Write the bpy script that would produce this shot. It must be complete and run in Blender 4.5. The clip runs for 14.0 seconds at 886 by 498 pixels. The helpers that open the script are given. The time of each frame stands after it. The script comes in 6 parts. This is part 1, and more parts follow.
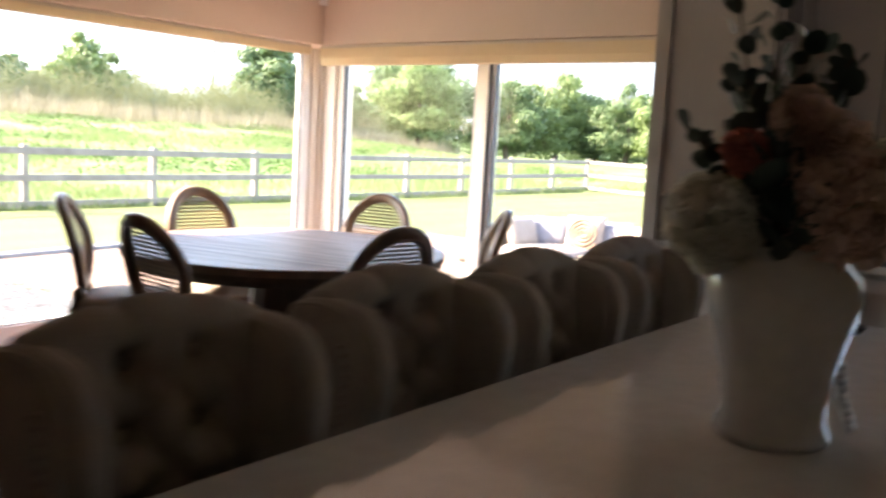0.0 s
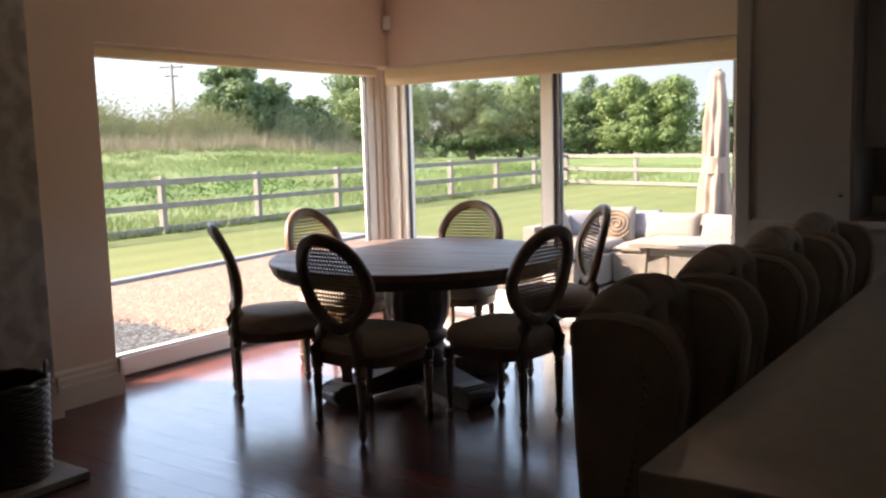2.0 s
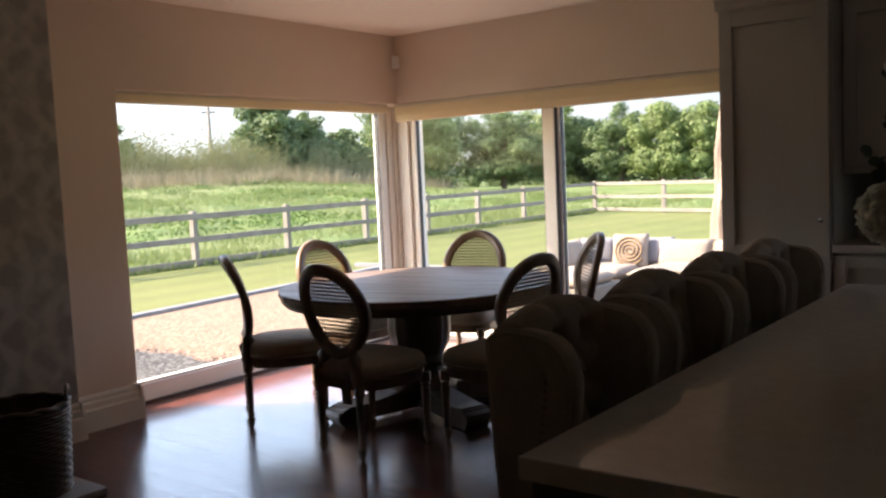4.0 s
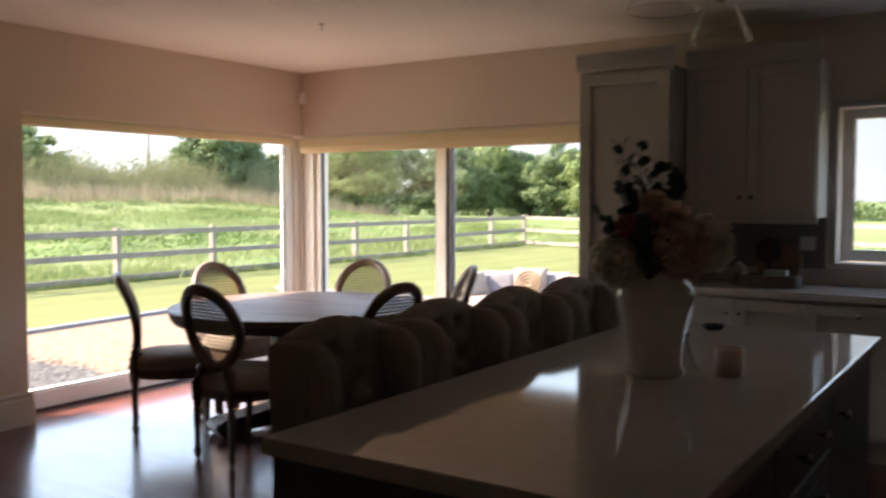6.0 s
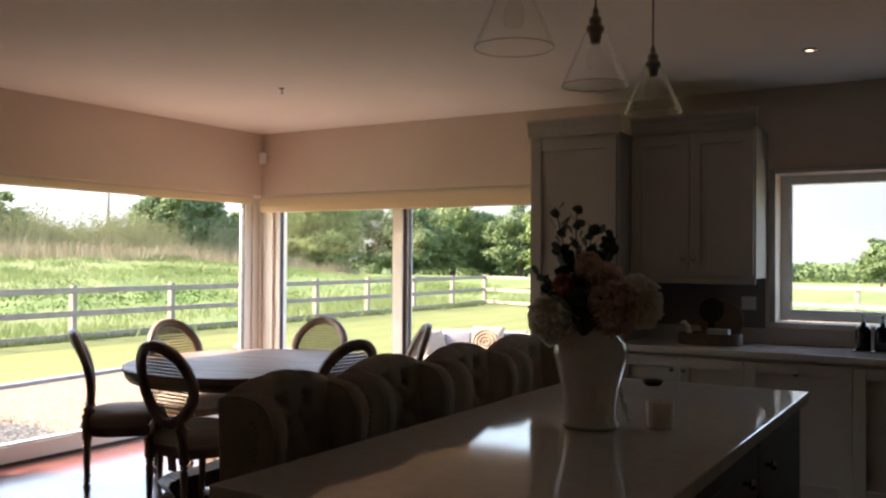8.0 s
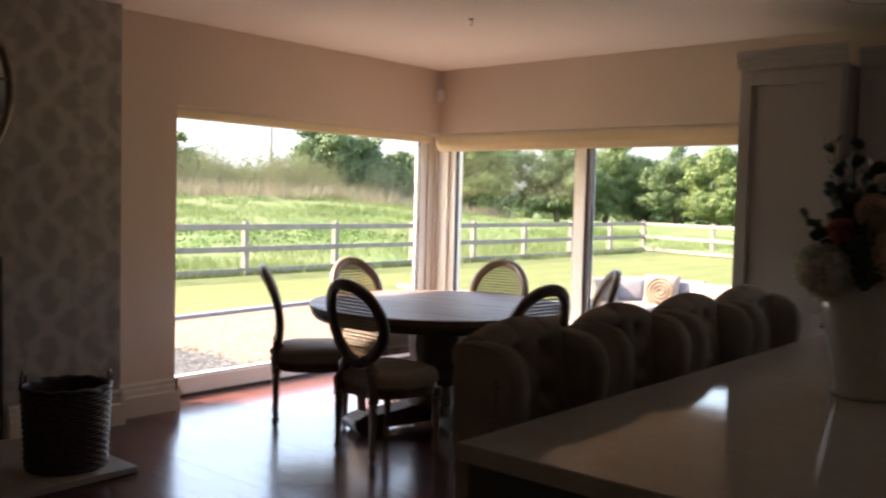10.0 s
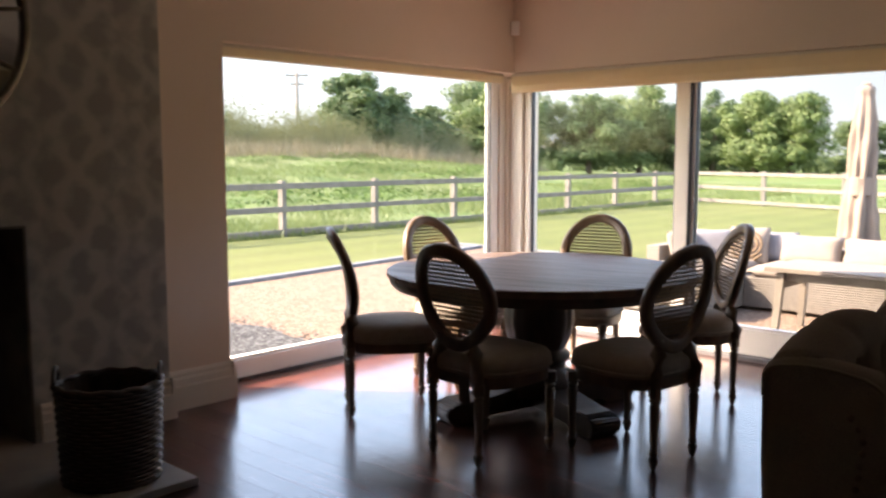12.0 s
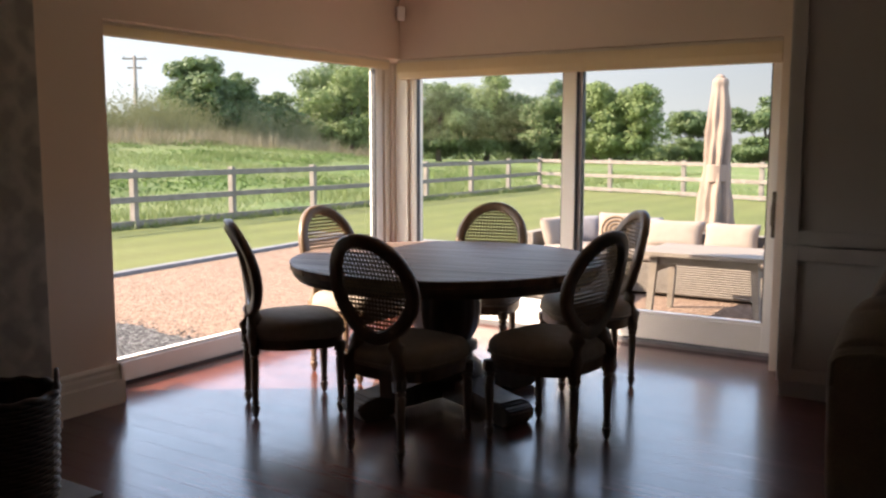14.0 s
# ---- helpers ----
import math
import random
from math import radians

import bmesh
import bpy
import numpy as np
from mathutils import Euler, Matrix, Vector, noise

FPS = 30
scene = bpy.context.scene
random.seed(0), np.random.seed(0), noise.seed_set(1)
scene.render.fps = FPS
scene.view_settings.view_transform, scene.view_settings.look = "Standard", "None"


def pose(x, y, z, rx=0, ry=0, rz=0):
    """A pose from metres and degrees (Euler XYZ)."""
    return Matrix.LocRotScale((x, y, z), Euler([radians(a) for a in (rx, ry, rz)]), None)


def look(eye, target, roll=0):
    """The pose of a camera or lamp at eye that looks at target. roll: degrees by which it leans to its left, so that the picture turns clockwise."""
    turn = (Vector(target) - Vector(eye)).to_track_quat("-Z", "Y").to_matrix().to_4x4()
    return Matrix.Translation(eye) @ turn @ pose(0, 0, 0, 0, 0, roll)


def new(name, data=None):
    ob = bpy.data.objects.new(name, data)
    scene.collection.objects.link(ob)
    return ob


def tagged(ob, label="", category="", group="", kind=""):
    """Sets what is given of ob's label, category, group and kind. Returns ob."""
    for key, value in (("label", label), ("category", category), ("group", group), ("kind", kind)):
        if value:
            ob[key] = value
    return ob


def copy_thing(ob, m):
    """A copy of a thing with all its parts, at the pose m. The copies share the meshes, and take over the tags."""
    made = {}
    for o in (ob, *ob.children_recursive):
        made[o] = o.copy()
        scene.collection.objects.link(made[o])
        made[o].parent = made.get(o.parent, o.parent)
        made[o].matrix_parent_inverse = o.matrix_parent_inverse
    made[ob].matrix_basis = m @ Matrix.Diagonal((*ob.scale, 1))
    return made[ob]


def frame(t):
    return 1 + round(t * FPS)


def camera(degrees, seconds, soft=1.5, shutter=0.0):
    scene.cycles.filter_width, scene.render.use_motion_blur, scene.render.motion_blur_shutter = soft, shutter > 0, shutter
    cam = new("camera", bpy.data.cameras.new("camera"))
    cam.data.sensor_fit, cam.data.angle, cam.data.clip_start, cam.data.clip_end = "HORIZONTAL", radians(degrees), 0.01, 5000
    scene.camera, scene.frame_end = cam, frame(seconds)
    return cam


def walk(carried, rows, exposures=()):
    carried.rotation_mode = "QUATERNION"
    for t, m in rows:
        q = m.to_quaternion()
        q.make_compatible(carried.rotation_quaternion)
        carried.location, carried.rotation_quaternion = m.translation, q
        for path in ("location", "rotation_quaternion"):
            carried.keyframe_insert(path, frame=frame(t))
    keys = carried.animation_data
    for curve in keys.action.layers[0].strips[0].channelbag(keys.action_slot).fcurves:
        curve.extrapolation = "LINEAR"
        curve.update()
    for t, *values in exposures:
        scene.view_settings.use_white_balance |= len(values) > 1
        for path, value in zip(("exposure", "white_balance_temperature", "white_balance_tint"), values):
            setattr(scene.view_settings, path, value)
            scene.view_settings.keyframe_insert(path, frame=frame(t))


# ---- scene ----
cam = camera(53.5, 14.0, soft=2.3, shutter=0.5)
PATH = [
    (0, (0.684, 0.555, 1.346), (-0.525, 2.128, 1.096), 3.1),
    (0.2, (0.658, 0.36, 1.342), (-0.598, 1.894, 1.084), 1.7),
    (0.5, (0.56, 0.259, 1.324), (-0.74, 1.757, 1.066), 1.0),
    (1, (0.379, 0.062, 1.345), (-0.927, 1.554, 1.081), -0.3),
    (1.5, (0.313, -0.15, 1.356), (-0.941, 1.39, 1.123), -0.7),
    (2, (0.293, -0.307, 1.371), (-0.854, 1.314, 1.131), -1.6),
    (2.5, (0.302, -0.333, 1.388), (-0.823, 1.305, 1.165), -2.4),
    (3, (0.367, -0.319, 1.399), (-0.759, 1.321, 1.193), -2.6),
    (3.2, (0.416, -0.322, 1.389), (-0.717, 1.316, 1.2), -3.0),
    (5.3, (0.948, -0.505, 1.385), (-0.37, 0.994, 1.194), -0.2),
    (5.5, (1.011, -0.503, 1.391), (-0.249, 1.038, 1.205), -0.1),
    (6, (1.188, -0.535, 1.422), (0.081, 1.127, 1.311), -0.0),
    (6.5, (1.272, -0.561, 1.438), (0.269, 1.169, 1.395), 0.7),
    (7, (1.291, -0.582, 1.445), (0.29, 1.15, 1.451), 0.7),
    (7.2, (1.306, -0.596, 1.436), (0.296, 1.131, 1.456), 0.7),
    (9.3, (1.277, -0.63, 1.42), (0.175, 1.049, 1.409), 1.3),
    (9.5, (1.192, -0.609, 1.419), (0.073, 1.048, 1.385), 1.9),
    (9.8, (0.995, -0.57, 1.388), (-0.243, 0.993, 1.307), 1.7),
    (10, (0.95, -0.556, 1.401), (-0.356, 0.955, 1.292), 1.5),
    (10.2, (0.847, -0.526, 1.368), (-0.48, 0.966, 1.264), 1.2),
    (10.5, (0.757, -0.489, 1.335), (-0.608, 0.967, 1.204), 0.4),
    (11, (0.535, -0.328, 1.365), (-0.891, 1.066, 1.216), 0.3),
    (11.5, (0.307, -0.246, 1.358), (-1.118, 1.147, 1.185), 0.9),
    (12, (0.092, -0.156, 1.35), (-1.253, 1.309, 1.14), 0.0),
    (12.5, (-0.021, -0.083, 1.345), (-1.268, 1.462, 1.099), 0.0),
    (13, (-0.097, -0.114, 1.352), (-1.313, 1.457, 1.119), 0.8),
    (13.5, (-0.177, -0.21, 1.348), (-1.319, 1.418, 1.129), 0.7),
    (14, (-0.209, -0.259, 1.349), (-1.28, 1.414, 1.112), 0.1),
]
walk(cam, [(t, look(eye, target, roll)) for t, eye, target, roll in PATH], exposures=[(0.0, 4.2, 7350, 19), (0.5, 3.68, 7350, 19), (1.0, 3.26, 7400, 19), (3.0, 3.0, 7550, 19), (6.5, 3.36, 7700, 19), (10.5, 3.42, 7700, 20), (11.5, 3.28, 7700, 20), (12.5, 2.96, 7750, 20), (14.0, 2.70, 7750, 20)])

# ---- world, sun and exposure ----
world = bpy.data.worlds.new("world")
scene.world = world
world.use_nodes = True
wn = world.node_tree
sky = wn.nodes.new("ShaderNodeTexSky")
sky.sky_type = "NISHITA"
sky.sun_disc = False
SUN_FROM = Vector((-0.81, -0.58, 0.76)).normalized()
sky.sun_elevation = math.asin(SUN_FROM.z)
sky.sun_rotation = math.atan2(SUN_FROM.x, SUN_FROM.y)
sky.air_density, sky.dust_density, sky.ozone_density = 1.0, 1.0, 1.0
wn.links.new(sky.outputs[0], wn.nodes["Background"].inputs[0])
wn.nodes["Background"].inputs[1].default_value = 0.15
sun = new("sun", bpy.data.lights.new("sun", "SUN"))
sun.data.energy, sun.data.angle, sun.data.color = 2.6, radians(0.5), (1.0, 0.93, 0.82)
sun.matrix_world = look(SUN_FROM * 40, (0, 0, 0))


# ---- materials ----
def material(name, colour, rough=0.6, metal=0.0, colour2=None, scale=8.0, bump=0.0, bscale=60.0, detail=4.0,
             stretch=(1, 1, 1), spec=0.5, grain=0.0, rough2=None, random_tint=0.0):
    """A two-tone noise material with fine relief; object coordinates in metres."""
    m = bpy.data.materials.new(name)
    m.use_nodes = True
    nt = m.node_tree
    b = nt.nodes["Principled BSDF"]
    b.inputs["Roughness"].default_value = rough
    b.inputs["Metallic"].default_value = metal
    b.inputs["Specular IOR Level"].default_value = spec
    co = nt.nodes.new("ShaderNodeTexCoord")
    mp = nt.nodes.new("ShaderNodeMapping")
    mp.inputs["Scale"].default_value = stretch
    nt.links.new(co.outputs["Object"], mp.inputs[0])
    c2 = colour2 or tuple(c * 0.82 for c in colour)
    n1 = nt.nodes.new("ShaderNodeTexNoise")
    n1.inputs["Scale"].default_value, n1.inputs["Detail"].default_value = scale, detail
    nt.links.new(mp.outputs[0], n1.inputs["Vector"])
    mix = nt.nodes.new("ShaderNodeMix")
    mix.data_type = "RGBA"
    mix.inputs[6].default_value, mix.inputs[7].default_value = (*colour, 1), (*c2, 1)
    ramp = nt.nodes.new("ShaderNodeMapRange")
    ramp.inputs[1].default_value, ramp.inputs[2].default_value = 0.35, 0.65
    nt.links.new(n1.outputs[0], ramp.inputs[0])
    nt.links.new(ramp.outputs[0], mix.inputs[0])
    out = mix.outputs[2]
    n2 = nt.nodes.new("ShaderNodeTexNoise")
    n2.inputs["Scale"].default_value, n2.inputs["Detail"].default_value = bscale, 3.0
    nt.links.new(mp.outputs[0], n2.inputs["Vector"])
    if grain:
        hsv = nt.nodes.new("ShaderNodeHueSaturation")
        mr = nt.nodes.new("ShaderNodeMapRange")
        mr.inputs[1].default_value, mr.inputs[2].default_value = 0.3, 0.7
        mr.inputs[3].default_value, mr.inputs[4].default_value = 1 - grain, 1 + grain
        nt.links.new(n2.outputs[0], mr.inputs[0])
        nt.links.new(mr.outputs[0], hsv.inputs["Value"])
        nt.links.new(out, hsv.inputs["Color"])
        out = hsv.outputs[0]
    if random_tint:
        info = nt.nodes.new("ShaderNodeObjectInfo")
        hs = nt.nodes.new("ShaderNodeHueSaturation")
        mr = nt.nodes.new("ShaderNodeMapRange")
        mr.inputs[3].default_value, mr.inputs[4].default_value = 1 - random_tint, 1 + random_tint
        nt.links.new(info.outputs["Random"], mr.inputs[0])
        nt.links.new(mr.outputs[0], hs.inputs["Value"])
        nt.links.new(out, hs.inputs["Color"])
        out = hs.outputs[0]
    nt.links.new(out, b.inputs["Base Color"])
    if rough2 is not None:
        mr = nt.nodes.new("ShaderNodeMapRange")
        mr.inputs[1].default_value, mr.inputs[2].default_value = 0.35, 0.65
        mr.inputs[3].default_value, mr.inputs[4].default_value = rough, rough2
        nt.links.new(n1.outputs[0], mr.inputs[0])
        nt.links.new(mr.outputs[0], b.inputs["Roughness"])
    if bump:
        bp = nt.nodes.new("ShaderNodeBump")
        bp.inputs["Strength"].default_value, bp.inputs["Distance"].default_value = 1.0, bump
        nt.links.new(n2.outputs[0], bp.inputs["Height"])
        nt.links.new(bp.outputs[0], b.inputs["Normal"])
    return m


def glass_material(name, tint=(1, 1, 1), rough=0.0, ior=1.45, mixin=0.0):
    """Thin glazing: clear transmission with a mirror share set by the angle."""
    m = bpy.data.materials.new(name)
    m.use_nodes = True
    nt = m.node_tree
    nt.nodes.remove(nt.nodes["Principled BSDF"])
    tr = nt.nodes.new("ShaderNodeBsdfTransparent")
    tr.inputs[0].default_value = (*tint, 1)
    gl = nt.nodes.new("ShaderNodeBsdfGlossy")
    gl.inputs["Roughness"].default_value = rough
    lw = nt.nodes.new("ShaderNodeLayerWeight")
    lw.inputs[0].default_value = 0.5
    pw = nt.nodes.new("ShaderNodeMath")
    pw.operation = "POWER"
    pw.inputs[1].default_value = 5.0
    nt.links.new(lw.outputs["Facing"], pw.inputs[0])
    fr = nt.nodes.new("ShaderNodeMapRange")
    fr.inputs[3].default_value, fr.inputs[4].default_value = ((ior - 1) / (ior + 1)) ** 2, 0.95
    nt.links.new(pw.outputs[0], fr.inputs[0])
    mx = nt.nodes.new("ShaderNodeMixShader")
    nt.links.new(fr.outputs[0], mx.inputs[0])
    nt.links.new(tr.outputs[0], mx.inputs[1])
    nt.links.new(gl.outputs[0], mx.inputs[2])
    nt.links.new(mx.outputs[0], nt.nodes["Material Output"].inputs[0])
    return m


M_WALL = material("warm_greige_paint", (0.77, 0.645, 0.53), 0.75, colour2=(0.75, 0.625, 0.51), scale=1.5, bump=0.0006, bscale=180)
M_CEIL = material("ceiling_paint", (0.92, 0.87, 0.79), 0.85, colour2=(0.90, 0.85, 0.77), scale=1.2, bump=0.0005, bscale=150)
M_TRIM = material("cream_trim_paint", (0.74, 0.68, 0.59), 0.4, colour2=(0.71, 0.65, 0.56), scale=3, bump=0.0003, bscale=90)
M_PVC = material("white_window_frame", (0.80, 0.77, 0.72), 0.35, colour2=(0.77, 0.74, 0.69), scale=4)
M_GASKET = material("dark_gasket", (0.03, 0.03, 0.035), 0.5)
M_BLIND = material("cream_blind_fabric", (0.80, 0.71, 0.56), 0.9, colour2=(0.76, 0.67, 0.53), scale=20, bump=0.0008, bscale=500)
# the blind's cloth lets some daylight through
nt = M_BLIND.node_tree
tl = nt.nodes.new("ShaderNodeBsdfTranslucent")
tl.inputs[0].default_value = (0.86, 0.76, 0.58, 1)
ms = nt.nodes.new("ShaderNodeMixShader")
ms.inputs[0].default_value = 0.55
nt.links.new(nt.nodes["Principled BSDF"].outputs[0], ms.inputs[1])
nt.links.new(tl.outputs[0], ms.inputs[2])
nt.links.new(ms.outputs[0], nt.nodes["Material Output"].inputs[0])
M_GLASS = glass_material("window_glass", (0.97, 0.98, 0.97), 0.0, 1.13)
M_LAMPGLASS = glass_material("lamp_glass", (1.0, 1.0, 1.0), 0.0, 1.22)
M_LAMPRIM = glass_material("lamp_rim_glass", (0.9, 0.9, 0.9), 0.05, 2.2)
M_CAB = material("pale_grey_cabinet_paint", (0.52, 0.49, 0.45), 0.42, colour2=(0.50, 0.47, 0.43), scale=3, bump=0.0003, bscale=120)
M_ISLCAB = material("dark_green_grey_paint", (0.125, 0.140, 0.116), 0.40, colour2=(0.112, 0.126, 0.104), scale=3)
M_QUARTZ = material("pale_quartz", (0.67, 0.63, 0.58), 0.07, colour2=(0.62, 0.58, 0.535), scale=30, detail=6, spec=0.5)
M_METAL = material("brushed_nickel", (0.55, 0.53, 0.50), 0.25, 1.0)
M_BRASSDARK = material("aged_bronze", (0.12, 0.10, 0.08), 0.4, 0.9)
M_CHAIRWOOD = material("weathered_brown_oak", (0.19, 0.122, 0.072), 0.42, colour2=(0.115, 0.073, 0.045), scale=14, stretch=(1, 1, 0.25), bump=0.0006, bscale=80)
M_TABLEDARK = material("dark_stained_oak", (0.10, 0.064, 0.040), 0.42, colour2=(0.058, 0.038, 0.025), scale=14, stretch=(1, 1, 0.25), bump=0.0006, bscale=80)
M_CANE = material("woven_cane", (0.24, 0.17, 0.10), 0.6, colour2=(0.19, 0.135, 0.08), scale=30)
M_LINEN = material("beige_linen", (0.36, 0.30, 0.24), 0.95, colour2=(0.32, 0.265, 0.21), scale=25, bump=0.0008, bscale=600, grain=0.12)
M_STOOLPIPE = material("pale_linen_piping", (0.47, 0.405, 0.34), 0.9, colour2=(0.43, 0.37, 0.31), scale=60)
M_STOOL = material("taupe_woven_linen", (0.43, 0.365, 0.305), 0.95, colour2=(0.385, 0.325, 0.27), scale=18, bump=0.001, bscale=500, grain=0.15)
M_STUD = material("antique_stud_metal", (0.34, 0.27, 0.20), 0.5, 0.5)
M_TABLEWOOD = material("dark_plank_tabletop", (0.215, 0.135, 0.092), 0.44, colour2=(0.12, 0.076, 0.053), scale=5, stretch=(0.35, 5, 1), bump=0.0008, bscale=40, rough2=0.56)
M_STONE = material("pale_hearth_stone", (0.36, 0.325, 0.275), 0.6, colour2=(0.30, 0.27, 0.228), scale=6, bump=0.0006, bscale=60)
M_STOVE = material("cream_enamel", (0.27, 0.235, 0.185), 0.35, colour2=(0.25, 0.215, 0.17), scale=5)
M_SOOT = material("dark_firebox", (0.035, 0.031, 0.028), 0.9, colour2=(0.02, 0.018, 0.016), scale=7, bump=0.002, bscale=25)
# recess lining: two dark grey-brown tones mixed by noise
M_PLASTER = material("dark_fireplace_plaster", (0.20, 0.18, 0.155), 0.9, colour2=(0.13, 0.115, 0.10), scale=5, bump=0.001, bscale=40)
M_BLACKGLASS = material("dark_stove_glass", (0.012, 0.012, 0.012), 0.08)
M_WICKERDARK = material("dark_brown_wicker", (0.068, 0.043, 0.028), 0.40, colour2=(0.036, 0.024, 0.016), scale=40)
M_MIRROR = material("mirror_silver", (0.85, 0.85, 0.84), 0.015, 1.0, colour2=(0.84, 0.84, 0.83))
M_MIRFRAME = material("antique_silver_frame", (0.30, 0.26, 0.20), 0.35, 0.8, colour2=(0.22, 0.19, 0.15), scale=20)
M_CERAMIC = material("white_crackle_ceramic", (0.86, 0.84, 0.80), 0.12, colour2=(0.80, 0.78, 0.74), scale=30, bump=0.0003, bscale=120)
M_CANDLE = material("pink_candle_glass", (0.95, 0.80, 0.76), 0.2, colour2=(0.90, 0.73, 0.68))
M_CANDLE.node_tree.nodes["Principled BSDF"].inputs["Subsurface Weight"].default_value = 0.8
M_CANDLE.node_tree.nodes["Principled BSDF"].inputs["Subsurface Radius"].default_value = (0.04, 0.03, 0.025)
M_BLACK = material("black_plastic", (0.02, 0.02, 0.02), 0.35)
M_WHITEPL = material("white_plastic", (0.86, 0.85, 0.82), 0.35, colour2=(0.84, 0.83, 0.80))
M_BOARD = material("brown_wooden_board", (0.23, 0.12, 0.065), 0.45, colour2=(0.16, 0.085, 0.045), scale=10, stretch=(1, 1, 0.2))
M_LEAF = material("eucalyptus_leaf", (0.065, 0.105, 0.085), 0.5, colour2=(0.045, 0.075, 0.06), scale=30, random_tint=0.25)
M_STEM = material("brown_stem", (0.10, 0.075, 0.045), 0.7)
M_PETALPINK = material("peach_petal", (0.86, 0.70, 0.62), 0.7, colour2=(0.80, 0.60, 0.52), scale=25)
M_PETALRED = material("coral_petal", (0.72, 0.30, 0.25), 0.7, colour2=(0.6, 0.22, 0.18), scale=25)
M_PETALCREAM = material("cream_petal", (0.88, 0.86, 0.78), 0.7, colour2=(0.84, 0.81, 0.71), scale=25)
for petal, tone in ((M_PETALPINK, (0.86, 0.68, 0.6, 1)), (M_PETALCREAM, (0.88, 0.85, 0.76, 1))):
    # thin petals let light through
    nt = petal.node_tree
    tl = nt.nodes.new("ShaderNodeBsdfTranslucent")
    tl.inputs[0].default_value = tone
    ms = nt.nodes.new("ShaderNodeMixShader")
    ms.inputs[0].default_value = 0.4
    nt.links.new(nt.nodes["Principled BSDF"].outputs[0], ms.inputs[1])
    nt.links.new(tl.outputs[0], ms.inputs[2])
    nt.links.new(ms.outputs[0], nt.nodes["Material Output"].inputs[0])
M_FENCE = material("weathered_timber_rail", (0.172, 0.150, 0.129), 0.85, colour2=(0.125, 0.107, 0.090), scale=5, stretch=(1, 1, 1), bump=0.002, bscale=40)
M_KERB = material("concrete_kerb", (0.155, 0.155, 0.159), 0.9, colour2=(0.125, 0.125, 0.129), scale=8, bump=0.001, bscale=80)
M_WICKERLIGHT = material("pale_grey_wicker", (0.189, 0.159, 0.133), 0.75, colour2=(0.146, 0.125, 0.103), scale=40)
M_WEED = material("weed_leaves", (0.080, 0.128, 0.034), 0.9, colour2=(0.064, 0.106, 0.028), scale=0.8, spec=0.1)
M_OUTCUSHION = material("pale_beige_grey_outdoor_fabric", (0.235, 0.188, 0.155), 0.95, colour2=(0.21, 0.168, 0.138), scale=12, bump=0.001, bscale=400)
M_OUTCUSHION2 = material("slate_grey_outdoor_fabric", (0.19, 0.18, 0.19), 0.95, colour2=(0.165, 0.155, 0.165), scale=12, bump=0.001, bscale=400)
M_PARASOL = material("beige_parasol_cloth", (0.232, 0.172, 0.133), 0.9, colour2=(0.206, 0.155, 0.120), scale=8, bump=0.001, bscale=300)
M_TEAKGREY = material("greyed_teak", (0.189, 0.155, 0.125), 0.75, colour2=(0.155, 0.129, 0.103), scale=10, stretch=(0.3, 3, 1))
M_POLE = material("weathered_pole", (0.16, 0.14, 0.12), 0.9)
M_ROPE = material("natural_rope", (0.206, 0.129, 0.069), 0.9, colour2=(0.163, 0.103, 0.056), scale=60)


# ---- mesh helpers ----
def part(name, bm, mat, parent=None, label="", smooth=False):
    """Links a bmesh as one mesh object, under a thing where one is given."""
    me = bpy.data.meshes.new(name)
    bmesh.ops.recalc_face_normals(bm, faces=bm.faces)
    bm.to_mesh(me)
    bm.free()
    if smooth:
        me.polygons.foreach_set("use_smooth", [True] * len(me.polygons))
    me.materials.append(mat)
    ob = new(name, me)
    ob.parent = parent
    if label:
        tagged(ob, label)
    return ob


def thing(name, m, label, category, group="", kind=""):
    """An Empty at a thing's base, which carries its tags."""
    ob = new(name)
    ob.empty_display_size = 0.1
    ob.matrix_world = m
    return tagged(ob, label, category, group, kind)


def add_box(bm, x0, y0, z0, x1, y1, z1, bevel=0.0, m=None):
    mat = Matrix.Translation(((x0 + x1) / 2, (y0 + y1) / 2, (z0 + z1) / 2)) @ Matrix.Diagonal((abs(x1 - x0), abs(y1 - y0), abs(z1 - z0), 1))
    if m is not None:
        mat = m @ mat
    r = bmesh.ops.create_cube(bm, size=1, matrix=mat)
    if bevel:
        edges = {e for v in r["verts"] for e in v.link_edges}
        bmesh.ops.bevel(bm, geom=list(edges), offset=bevel, segments=2, affect="EDGES", profile=0.6)
    return bm


def box(x0, y0, z0, x1, y1, z1, bevel=0.0, m=None):
    return add_box(bmesh.new(), x0, y0, z0, x1, y1, z1, bevel, m)


def add_lathe(bm, profile, steps=24, m=None, ripple=None):
    """Turns (radius, height) pairs round z."""
    rings = []
    for r, z in profile:
        ring = []
        for i in range(steps):
            a = 2 * math.pi * i / steps
            rr = r * (ripple(a, z) if ripple else 1)
            p = Vector((rr * math.cos(a), rr * math.sin(a), z))
            ring.append(bm.verts.new(m @ p if m is not None else p))
        rings.append(ring)
    for a, b in zip(rings, rings[1:]):
        for i in range(steps):
            j = (i + 1) % steps
            bm.faces.new((a[i], a[j], b[j], b[i]))
    if profile[0][0] > 1e-5:
        bm.faces.new(list(reversed(rings[0])))
    if profile[-1][0] > 1e-5:
        bm.faces.new(rings[-1])
    return bm


